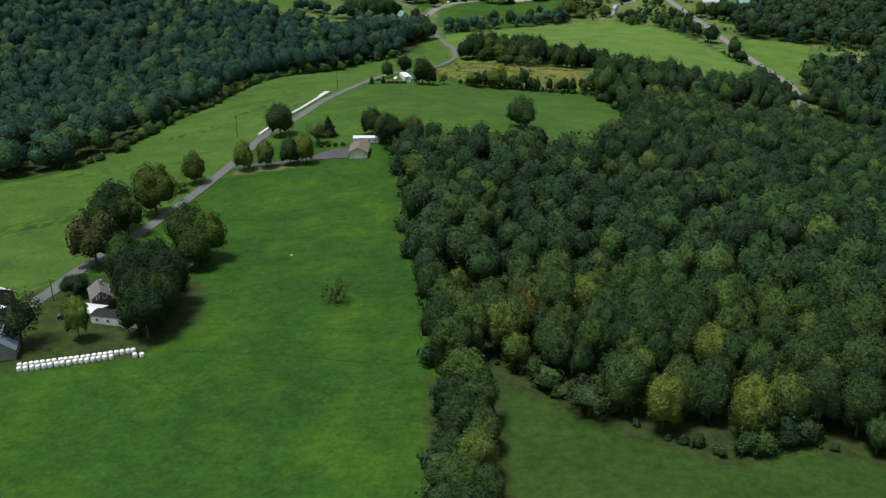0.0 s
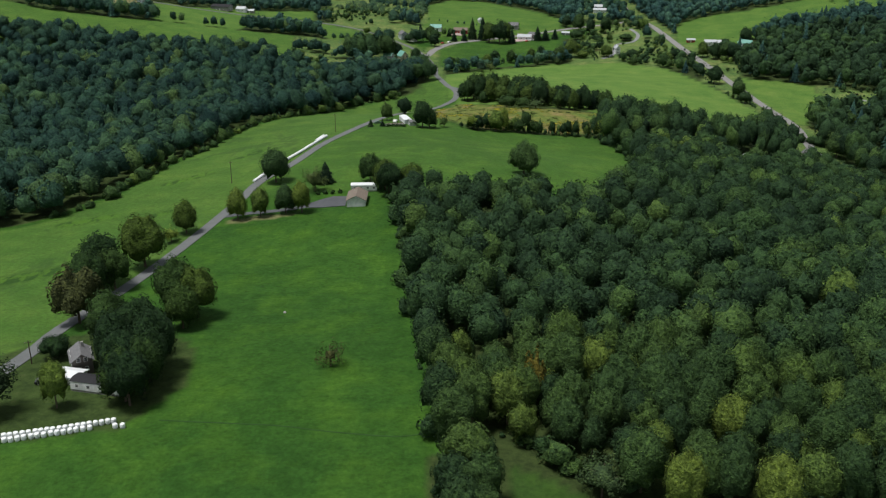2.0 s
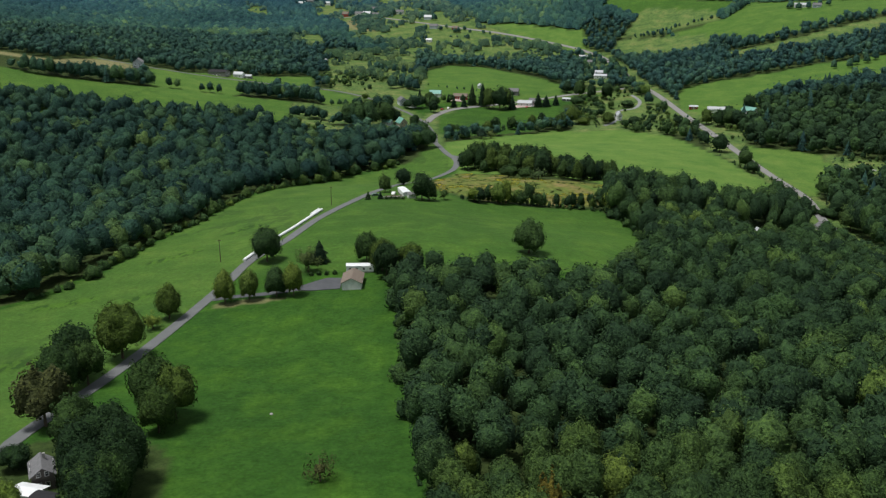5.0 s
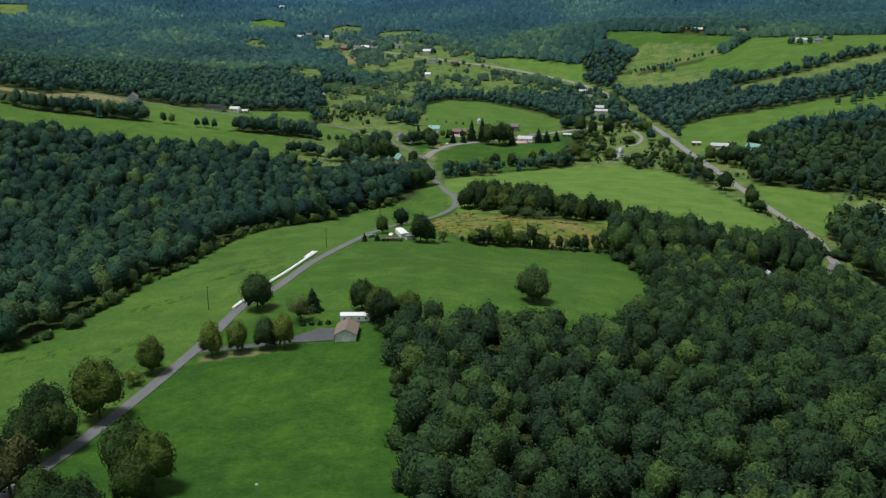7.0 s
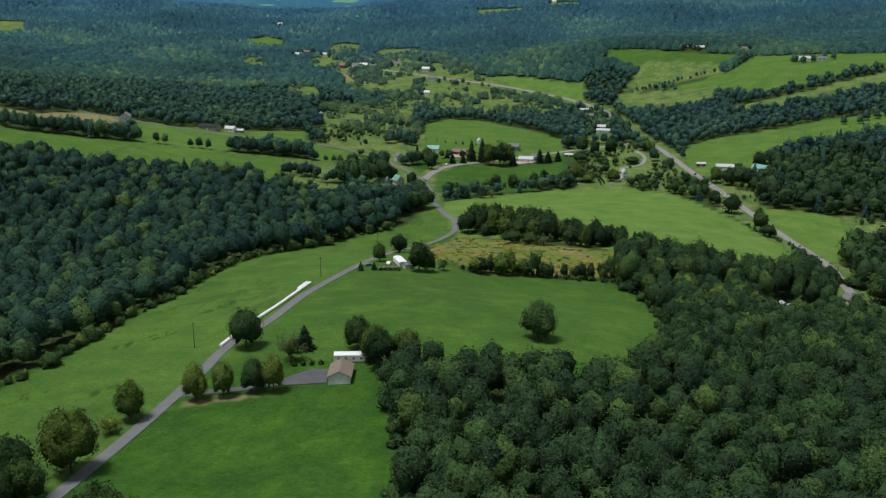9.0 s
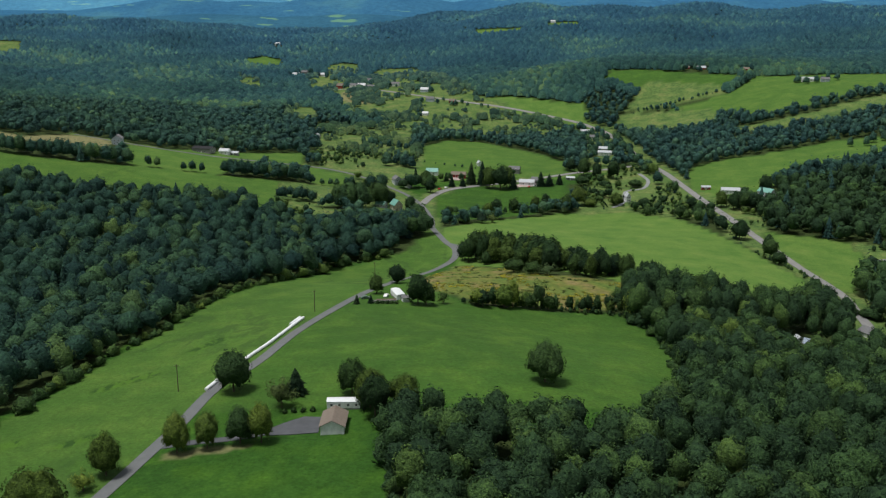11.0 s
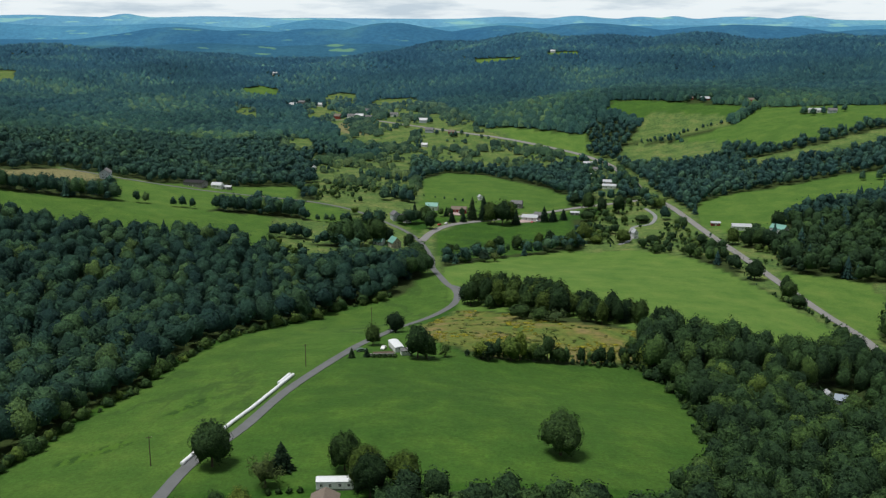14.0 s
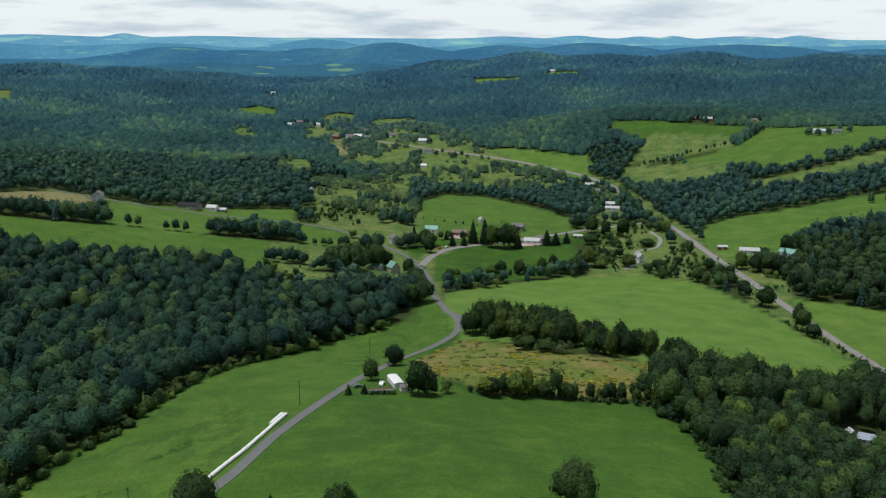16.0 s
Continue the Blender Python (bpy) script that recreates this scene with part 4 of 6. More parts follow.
# the forest on the left-hand slope
FOREST = [(-200, 330), (-152, 367), (-145, 378), (-136, 403), (-130, 436), (-126, 464), (-121, 493), (-115, 545), (-102, 590), (-85, 636), (-59, 682), (-30, 711), (-23, 730), (-20, 762), (-18, 785),
          (-50, 790), (-72, 764), (-105, 758), (-119, 780), (-125, 803), (-151, 812), (-189, 807), (-225, 800), (-260, 796), (-330, 788), (-420, 775), (-560, 740), (-460, 330)]
x, y = scatter((-480, 330, -10, 825), 8.7, 0.46)
keep = inside(FOREST, x, y) & (away(FOREST[:14], x, y) > 3.0) & (np.abs(x) < 0.47 * (y + 40)) & (away(LANE_LINE[::2], x, y) > 8)
x, y = x[keep], y[keep]
shapes = [leafy(200 + k, 125, 0.58, 13 + k % 3 * 3, low=0.0, peak=(0.38, 0.42, 0.46)[k % 3]) for k in range(9)]
big = rng.beta(2, 2, len(x))
edge = away(FOREST[:14], x, y) < 14
h, w = 8.0 + 9.0 * big, 7.4 + 6.4 * big
h[edge] *= np.where(y[edge] > 520, 1.12, 0.92)
w[edge & (y > 520)] *= 1.18
pines = rng.uniform(0, 1, len(x)) < np.where(x < -180, 0.16, 0.03)
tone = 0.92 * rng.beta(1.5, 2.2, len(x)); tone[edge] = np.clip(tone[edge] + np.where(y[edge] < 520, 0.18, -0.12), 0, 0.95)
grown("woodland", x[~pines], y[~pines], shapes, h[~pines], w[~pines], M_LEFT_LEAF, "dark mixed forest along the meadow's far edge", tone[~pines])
firs = [conifer(500 + k, 8, 8) for k in range(3)]
grown("woodland", x[pines], y[pines], firs, h[pines] * 1.05, w[pines] * 0.85, M_LEFT_LEAF, "dark pointed pines among the hillside forest", tone[pines] * 0.35, base_w=6.5)

# woods round the valley, out to the ridges
def uneven(x, y, size, depth, seed):
    """Tone of each tree, drifting from stand to stand."""
    drift = np.array([noise.noise(Vector((a * size, b * size, seed))) for a, b in zip(x, y)])
    return np.clip(rng.beta(3.4, 4.4, len(x)) + depth * drift, 0, 1)


def haze_share(x, y):
    """How much of the distance haze is put into each tree's leaf colour; rises with y."""
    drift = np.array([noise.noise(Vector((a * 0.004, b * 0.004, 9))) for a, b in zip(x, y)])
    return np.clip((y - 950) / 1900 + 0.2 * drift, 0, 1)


def far_start(x):
    """Where the nearer stands pass into the far woods."""
    return 1440 + 110 * np.sin(x * 0.021) * np.cos(x * 0.0083 + 1.0)


stand = [leafy(300 + k, 44, 0.95, 9 + k % 3 * 2, low=0.0, peak=0.45, core=1) for k in range(9)]
x, y = scatter((-690, 600, 790, 1560), 9.3)
keep = (y < far_start(x)) & ~open_land(x, y) & ~inside(FOREST, x, y) & ~inside(WOOD, x, y) & (np.abs(x) < 0.46 * (y + 30)) & ((y > 770) | (x > 225))
x, y = x[keep], y[keep]
pines = rng.uniform(0, 1, len(x)) < 0.06
tone = np.clip(uneven(x, y, 0.012, 0.35, 2) - np.where((x > 200) & (y < 1000), 0.28, 0), 0, 1)
big = rng.beta(2, 2, len(x))
h, w = 6 + 9 * big, 7.0 + 5.5 * big
old = (x > 225) & (y < 1000)      # older trees on the slope beyond the highway
h[old] *= 1.35; w[old] *= 1.25
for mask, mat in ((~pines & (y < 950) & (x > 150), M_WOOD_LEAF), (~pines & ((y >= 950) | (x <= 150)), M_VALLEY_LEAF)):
    grown("woodland", x[mask], y[mask], stand, h[mask], w[mask], mat, "mixed woods between the valley's fields", tone[mask], sink=0.6, haze=haze_share(x[mask], y[mask]))
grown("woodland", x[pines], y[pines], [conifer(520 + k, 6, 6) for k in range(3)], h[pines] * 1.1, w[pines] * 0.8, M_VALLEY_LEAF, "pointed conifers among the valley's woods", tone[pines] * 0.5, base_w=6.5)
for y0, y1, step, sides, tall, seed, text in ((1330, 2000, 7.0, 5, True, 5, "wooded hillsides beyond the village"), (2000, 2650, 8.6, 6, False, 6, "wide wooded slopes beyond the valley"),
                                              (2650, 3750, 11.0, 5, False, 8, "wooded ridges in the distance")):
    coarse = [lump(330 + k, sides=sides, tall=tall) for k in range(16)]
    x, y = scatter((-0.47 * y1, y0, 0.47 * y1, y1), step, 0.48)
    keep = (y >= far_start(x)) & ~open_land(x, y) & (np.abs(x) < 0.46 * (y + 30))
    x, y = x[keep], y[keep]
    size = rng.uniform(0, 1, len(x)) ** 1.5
    grown("woodland", x, y, coarse, 6.0 + 8.5 * size + rng.uniform(-1, 1, len(x)), step * (0.9 + 0.95 * size), M_DISTANT_LEAF, text, uneven(x, y, 0.005, 0.7, seed), sink=1.0, haze=np.clip(haze_share(x, y) - 0.22, 0, 1))


def ridge(distance, half, base, hills, mat, label, seed, deep=520, rough=5.0):
    """A far hill range: hills (place across, rise, breadth) on a base level, with spurs and hollows on the near slope."""
    xs = np.linspace(-half, half, 320)
    top = np.full(len(xs), float(base))
    for at, rise, broad in hills:
        top = np.maximum(top, base + rise * np.exp(-((xs - at) / broad) ** 2)) + 0.25 * rise * np.exp(-((xs - at) / (broad * 1.6)) ** 2)
    top += np.array([rough * noise.fractal(Vector((v * 0.0030, seed, 0)), 1.0, 2.0, 5) for v in xs])
    verts = []
    steps = 16
    for j in range(steps + 2):
        u = min(j / steps, 1.0)
        dy = -deep * (1 - u) if j <= steps else 60
        rise = math.sin(u * math.pi / 2) ** 0.9 if j <= steps else 0.9
        spur = np.array([noise.fractal(Vector((v * 0.0045, dy * 0.0045, seed + 3)), 1.0, 2.0, 4) for v in xs])
        verts.append(np.c_[xs, np.full(len(xs), distance + dy), -45 + (top + 45) * rise + 7 * spur * math.sin(u * math.pi)])
    i = np.arange(len(verts) * len(xs)).reshape(len(verts), len(xs))
    f = np.stack([i[:-1, :-1], i[:-1, 1:], i[1:, 1:], i[1:, :-1]], -1).reshape(-1, 4)
    return tagged(mesh_object("backdrop", np.concatenate(verts), f, mat, True), label, "hills", kind="structure")


def ridge_material(name, a, b, c, field, share=0.62):
    m, n, l, bs = material(name, 1.0, 0.0)
    pos = n.new("ShaderNodeNewGeometry").outputs["Position"]
    col = ramp_node(n, l, noise_node(n, l, pos, 0.004, 6, 0.6, (1, 0.5, 3)), [(0.35, a), (0.55, b), (0.72, c)])
    col = mix_node(n, l, 0.7, col, ramp_node(n, l, noise_node(n, l, pos, 0.05, 5, 0.75), [(0.3, (0.72, 0.72, 0.74)), (0.7, (1.25, 1.25, 1.22))]), "MULTIPLY")
    open_ = ramp_node(n, l, noise_node(n, l, pos, 0.0055, 4, 0.5, (1, 0.5, 9)), [(share, (0, 0, 0)), (share + 0.03, (0.75, 0.75, 0.75))])
    col = mix_node(n, l, open_, col, field)
    l.new(col, bs.inputs["Base Color"])
    return m


# haze painted into the hills' colours, paler and bluer range by range
M_RIDGE_FAR = ridge_material("far_haze_blue_hills", (0.095, 0.25, 0.38), (0.115, 0.29, 0.42), (0.16, 0.36, 0.43), (0.22, 0.43, 0.40), 0.58)
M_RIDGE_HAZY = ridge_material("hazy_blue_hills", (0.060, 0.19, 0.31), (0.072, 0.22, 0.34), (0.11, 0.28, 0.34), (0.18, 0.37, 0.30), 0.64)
M_RIDGE_MID = ridge_material("haze_blue_wooded_hills", (0.030, 0.108, 0.20), (0.038, 0.128, 0.22), (0.058, 0.165, 0.22), (0.12, 0.27, 0.21), 0.66)
M_RIDGE_LOW = ridge_material("haze_blue_foothills", (0.028, 0.096, 0.160), (0.036, 0.115, 0.175), (0.055, 0.150, 0.175), (0.13, 0.27, 0.16), 0.60)
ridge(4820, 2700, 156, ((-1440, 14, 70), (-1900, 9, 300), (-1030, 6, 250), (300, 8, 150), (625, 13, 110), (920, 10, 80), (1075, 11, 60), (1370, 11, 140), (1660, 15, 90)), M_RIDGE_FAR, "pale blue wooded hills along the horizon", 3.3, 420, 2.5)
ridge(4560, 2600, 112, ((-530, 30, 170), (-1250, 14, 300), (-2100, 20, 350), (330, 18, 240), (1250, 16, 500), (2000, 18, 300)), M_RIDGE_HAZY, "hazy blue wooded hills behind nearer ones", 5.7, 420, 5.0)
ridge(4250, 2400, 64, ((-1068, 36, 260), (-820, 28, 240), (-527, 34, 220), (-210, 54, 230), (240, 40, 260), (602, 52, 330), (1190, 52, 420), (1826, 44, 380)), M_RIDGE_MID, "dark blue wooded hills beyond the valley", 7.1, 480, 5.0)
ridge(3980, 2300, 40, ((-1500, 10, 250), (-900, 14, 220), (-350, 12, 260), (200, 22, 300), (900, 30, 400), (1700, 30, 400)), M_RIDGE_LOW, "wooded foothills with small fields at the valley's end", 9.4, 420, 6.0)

# ---- single trees, hedges and the tree belt ----
for kind, px_, py_, h, w, text in (
        ("full_1", -77, 358, 12.5, 7.0, "broadleaf tree in the row beside the driveway"), ("full_0", -69, 360, 11.5, 6.2, "slim broadleaf tree in the row beside the driveway"),
        ("full_1", -60, 362, 11.5, 7.2, "broadleaf tree in the row beside the driveway"), ("full_0", -54, 362, 12.5, 6.6, "broadleaf tree in the row beside the driveway"),
        ("full_0", -70, 402, 14.5, 11.0, "large round broadleaf tree on the lane's grass verge"), ("airy_0", -52, 386, 10.0, 8.5, "thin grey-green broadleaf tree on the lawn"),
        ("full_0", -31, 394, 12.0, 8.4, "dark round broadleaf tree on the lawn's edge"), ("full_1", 31, 406, 14.2, 11.8, "tall broad tree standing alone in the meadow"),
        ("broad_2", -93, 346, 12.5, 8.2, "dark broadleaf tree beside the lane"), ("airy_1", -96, 337, 6.0, 6.0, "small light green tree beside the lane"),
        ("broad_0", -98, 312, 18.0, 13.5, "large dark broadleaf tree beside the lane"), ("broad_5", -107, 297, 16.5, 11.5, "tall dark broadleaf tree beside the lane"),
        ("broad_4", -101, 291, 13.0, 10.0, "bushy dark broadleaf tree beside the lane"), ("broad_1", -106, 283, 15.0, 11.0, "dark broadleaf tree beside the lane"),
        ("bronze_0", -101.5, 262, 17.0, 12.5, "broadleaf tree with brownish early autumn leaves"), ("broad_6", -76, 268, 17.0, 11.5, "large dark broadleaf tree at the meadow's edge"),
        ("broad_2", -72, 258, 13.0, 9.0, "dark broadleaf tree at the meadow's edge"), ("broad_0", -88, 247, 15.0, 11.0, "large dark broadleaf tree behind the farmhouse"),
        ("broad_4", -78, 240, 16.0, 11.0, "large dark broadleaf tree beside the farmhouse"), ("broad_1", -72, 231, 16.5, 11.0, "large dark broadleaf tree beside the farmhouse"),
        ("broad_5", -76, 221, 15.5, 10.5, "large dark broadleaf tree beside the mobile home"), ("broad_0", -74, 214, 13.5, 10.5, "large dark broadleaf tree beside the mobile home"), ("broad_3", -71.5, 224, 14.5, 10.0, "large dark broadleaf tree at the meadow's edge"), ("broad_5", -81, 231, 15.5, 10.0, "large dark broadleaf tree beside the farmhouse"), ("broad_0", -70, 266, 15.5, 11.0, "large dark broadleaf tree at the meadow's edge"), ("broad_4", -72.5, 212, 14.0, 10.0, "large dark broadleaf tree beside the mobile home"), ("broad_1", -71, 218, 14.5, 9.5, "large dark broadleaf tree at the meadow's edge"), ("broad_2", -24.5, 383, 12.5, 9.5, "dark broadleaf tree at the corner of the wood"), ("broad_4", -22.5, 375, 13.5, 9.0, "dark broadleaf tree at the corner of the wood"), ("broad_1", -14, 380, 11.5, 9.5, "dark broadleaf tree at the corner of the wood"), ("broad_4", -88.5, 210.5, 12.0, 6.0, "light green tree in the farmyard"),
        ("airy_1", -101, 207.5, 14.5, 10.5, "tall olive-green tree in the farmyard"), ("broad_3", -99, 238, 6.0, 7.5, "dark bush beside the farmhouse"),
        ("bronze_0", 18.5, 205, 15.5, 4.6, "slim tree with orange autumn leaves at the wood's edge"), ("bronze_1", -29, 231, 6.8, 6.4, "small brownish green tree alone in the meadow"), ("airy_1", 29, 175, 9.0, 8.5, "grey-green bushy tree at the wood's edge"),
        ("full_0", -25, 580, 9.5, 8.5, "dark round tree beside the lane"), ("full_0", -13.2, 523, 14.5, 10.0, "large dark tree beside the white mobile home"),
        ("full_1", -9.5, 524, 11.0, 8.0, "large dark tree beside the white mobile home"), ("full_1", -33, 545, 10.0, 6.4, "conical dark broadleaf tree beside the lane"), ("airy_1", -2, 530, 6.5, 5.5, "thin young tree on the meadow's edge"),
        ("broad_4", 14, 534, 8.0, 8.0, "light green bushy tree in the hedge beside the goldenrod field"), ("broad_1", 26, 537, 11.0, 9.0, "light green broadleaf tree in the hedge beside the goldenrod field"),
        ("broad_0", 30, 539, 13.0, 6.5, "light green broadleaf tree in the hedge beside the goldenrod field"), ("airy_0", 42, 542, 14.0, 9.0, "light green tree in the hedge beside the goldenrod field"), ("broad_2", 36, 541, 8.0, 5.0, "light green bushy tree in the hedge beside the goldenrod field"), ("broad_3", 47, 542, 7.5, 6.0, "light green bushy tree in the hedge beside the goldenrod field"), ("broad_0", 16, 532.5, 8.5, 6.5, "dark bushy tree at the end of the hedge"), ("broad_6", 37, 629, 8.0, 11.0, "dark broad bush in front of the tree belt"), ("broad_1", 47, 620, 7.0, 10.0, "dark broad bush in front of the tree belt"), ("airy_1", 54, 615, 6.5, 10.0, "grey-green bush in front of the tree belt"), ("broad_5", 24, 673, 8.0, 6.0, "yellowish green tree in front of the belt"), ("airy_1", 85, 541, 13.0, 9.0, "thin light green tree at the meadow's corner"), ("broad_4", 93, 540, 15.0, 10.0, "tall tree at the meadow's corner"), ("broad_2", 101, 544, 15.0, 10.0, "tall tree at the meadow's corner"), ("broad_6", 110, 560, 19.0, 14.0, "large dark tree behind the meadow's corner"), ("broad_1", 120, 563, 18.0, 13.0, "large dark tree behind the meadow's corner"),
        ("broad_4", 38, 541, 7.0, 7.0, "light green bushy tree in the hedge beside the goldenrod field"), ("broad_5", 90, 554, 14.0, 10.0, "broadleaf tree at the corner of the meadow"),
        ("broad_3", 232, 588, 14.0, 13.0, "broad brownish green tree beside the highway"), ("broad_0", 226, 574, 14.0, 12.0, "broad tree beside the highway"), ("broad_4", 241, 580, 14.0, 12.0, "broad tree beside the highway"), ("broad_6", 256, 640, 15.0, 12.0, "dark tree at the corner of the brook field"),
        ("broad_0", 206, 778, 14.5, 13.0, "dark round tree leaning over the highway"), ("broad_5", 212, 735, 13.0, 7.0, "tall tree beside the highway"),
        ("broad_4", 207, 714, 14.0, 9.0, "tall tree beside the highway"), ("broad_3", 208, 701, 8.5, 9.0, "bushy tree beside the highway"), ("broad_1", 185, 863, 10.5, 10.0, "dark round tree on the field's edge"),
        ("airy_0", 181, 872, 7.5, 6.5, "pale green bushy tree on the field's edge"), ("broad_2", 203, 902, 9.0, 10.0, "dark round tree beside the highway"), ("broad_5", 162, 880, 7.0, 7.0, "small tree on the field's edge"),
        ("broad_2", 226, 897, 14.0, 10.0, "dark tree in front of the long white barn"), ("broad_0", 233, 886, 15.0, 11.0, "dark tree in front of the long white barn"), ("broad_4", 241, 880, 15.0, 11.0, "dark tree in front of the farm building"),
        ("broad_6", 249, 874, 14.0, 11.0, "dark tree in front of the farm building"), ("broad_1", 258, 866, 13.0, 11.0, "dark tree in front of the farm building"), ("broad_3", 273, 933, 17.0, 12.0, "tall dark tree beside the farm building"),
        ("broad_6", -53, 876, 20.0, 17.0, "very large dark tree behind the green-roofed house"), ("broad_2", -27, 868, 12.0, 9.0, "dark round tree beside the lane"),
        ("broad_3", -44, 884, 13.0, 10.0, "dark tree behind the green-roofed house"), ("broad_0", -16, 985, 14.0, 11.0, "dark tree at the village street's corner"),
        ("broad_3", -12, 955, 12.0, 9.0, "dark tree at the village street's corner"), ("broad_6", 51, 987, 23.0, 16.0, "very large dark tree beside the village street"),
        ("broad_2", 41, 990, 20.0, 12.0, "large dark tree beside the village street"), ("broad_1", 57, 994, 20.0, 11.0, "large dark tree beside the village street"),
        ("broad_4", 127, 1004, 10.0, 12.0, "broad bushy tree beside the village green"), ("broad_0", 125, 1069, 13.0, 9.5, "dark tree beside the far end of the street"),
        ("broad_5", 135, 1050, 17.0, 12.0, "large dark tree at the street's end"), ("broad_2", 145, 1033, 16.0, 9.5, "dark round tree at the street's end"),
        ("broad_4", 160, 1030, 18.0, 11.0, "tall dark tree beside the highway"), ("broad_3", 25, 877, 8.0, 6.5, "dark round tree along the brook"),
        ("broad_0", 35, 884, 9.0, 7.5, "dark round tree along the brook"), ("broad_4", 42, 888, 12.0, 8.5, "dark tall tree along the brook"),
        ("broad_1", 57, 896, 12.0, 9.5, "dark tree with a loose crown along the brook"), ("broad_5", 75, 910, 11.5, 7.5, "dark egg-shaped tree along the brook"),
        ("broad_2", 84, 912, 13.5, 8.5, "dark egg-shaped tree along the brook"), ("broad_3", 91, 902, 9.5, 8.0, "dull green tree along the brook"),
        ("broad_6", 100, 902, 16.0, 10.0, "tall conical tree along the brook"), ("broad_0", 113, 926, 17.0, 14.0, "large dark tree where two hedges meet"),
        ("airy_0", 97, 889, 7.5, 7.0, "thin olive-green bushy tree along the brook"), ("airy_1", 77, 880, 8.5, 6.5, "thin olive-green bushy tree along the brook"),
        ("airy_0", 28, 832, 9.0, 11.0, "thin grey-green tree beside the brook"), ("airy_1", 36, 838, 8.0, 8.0, "thin grey-green tree beside the brook"),
        ("broad_3", 4, 830, 6.0, 9.0, "low dark bushy tree beside the lane"), ("broad_1", 14, 824, 6.0, 10.0, "low dark bushy tree beside the lane"),
        ("broad_5", 3, 866, 7.0, 8.0, "dark bushy tree beside the lane"), ("broad_6", 158, 990, 8.5, 6.0, "small pointed tree among the brook's bushes"),
        ("broad_2", 145, 924, 11.0, 12.0, "dark broad tree beside the pump house"), ("broad_4", 165, 908, 9.0, 10.0, "bushy tree beside the pump house"),
        ("airy_0", 156, 904, 8.0, 8.0, "grey-green bushy tree in front of the pump house"), ("broad_1", 123, 922, 7.0, 11.0, "low broad tree along the brook"),
        ("broad_3", 174, 993, 7.0, 13.0, "low broad tree among the brook's bushes")):
    tree(kind, px_, py_, h, w * 1.14, text, "single trees")
for px_, py_, h, w, text in ((-49, 396, 9.5, 8.6, "dark spruce on the lawn"), (-40, 520.5, 4.8, 3.4, "small spruce on the lane's edge"),
                             (-34, 522, 4.4, 3.4, "small spruce beside the yard wall"), (57, 544, 7.5, 4.5, "narrow dark green tree in the hedge"), (63, 544, 7.0, 4.2, "narrow dark green tree in the hedge"),
                             (66, 545, 8.5, 4.6, "narrow dark green tree in the hedge"), (70, 545, 9.0, 4.6, "narrow dark green tree in the hedge"), (76, 545, 7.5, 4.2, "narrow dark green tree in the hedge"),
                             (81, 546, 7.0, 4.0, "narrow dark green tree in the hedge"), (25, 1002, 22, 12.5, "tall dark spruce beside the village street"), (63, 990, 15, 10, "dark spruce beside the village street"),
                             (35, 1001, 24, 13, "tall dark spruce beside the village street"), (89, 1004, 15, 11, "dark spruce beside the village street"), (97, 1005, 12, 11, "dark spruce beside the village street"),
                             (107, 1011, 11, 9, "dark spruce beside the village street"), (7, 987, 11, 8, "dark spruce beside the village street"), (17, 991, 10, 8, "dark spruce beside the village street"), (-26, 1000, 13, 8, "dark spruce beside the village street"), (2, 1010, 9, 6, "dark red-leaved conical tree")):
    tree("broad_%d" % (px_ % 7) if "narrow" in text else "conifer_a" if h > 8 else "conifer_b", px_, py_, h, w, text, "single conifers")

BELT = [(8, 684), (24, 677), (45, 650), (57, 632), (75, 610), (112, 612), (116, 626), (92, 640), (66, 668), (36, 698), (11, 704)]
x, y = scatter((5, 600, 120, 710), 7.4)
keep = inside(BELT, x, y)
for a, b in zip(x[keep], y[keep]):
    small = a > 62
    tree("conifer_a" if small and rng.uniform() < 0.18 else "broad_%d" % rng.integers(0, 7), a, b, rng.uniform(8, 14) if small else rng.uniform(10, 18.5),
         rng.uniform(7, 9.5) if small else rng.uniform(9, 12.5), "dark tree in the belt between two fields", "trees of the belt")


def hedge(line, step, low, high, label, thin=0.0, spread=3.0):
    """A row of trees along a line, far from the lane."""
    p = np.array(smooth_line(line, step)[:-1])
    p = p[rng.uniform(0, 1, len(p)) >= thin]
    p = p + rng.normal(0, spread, p.shape)
    h = rng.uniform(low, high, len(p))
    tagged(grown("hedgerow", p[:, 0], p[:, 1], HEDGE_TREES, h, h * rng.uniform(0.65, 0.95, len(p)), M_VALLEY_LEAF if p[0, 1] > 868 or p[0, 0] < -60 else M_WOOD_LEAF, label, rng.beta(1.6, 2.6, len(p))), category="hedgerow")


HEDGE_TREES = [leafy(900 + k, 80, 0.7, 15, low=0.0, peak=0.64) for k in range(7)]


def tree_row(line, step, low, high, label, thin=0.0, spread=1.2, slim=0.75, mat=M_LEFT_LEAF):
    """Far-off trees standing in a row along a line."""
    p = np.array(smooth_line(line, step)[:-1])
    p = p[rng.uniform(0, 1, len(p)) >= thin]
    p = p + rng.normal(0, spread, p.shape)
    h = rng.uniform(low, high, len(p))
    tagged(grown("hedgerow", p[:, 0], p[:, 1], ROW_TREES, h, h * slim * rng.uniform(0.9, 1.3, len(p)), mat, label, 0.1 + 0.85 * rng.beta(1.6, 3.0, len(p))), category="hedgerow")


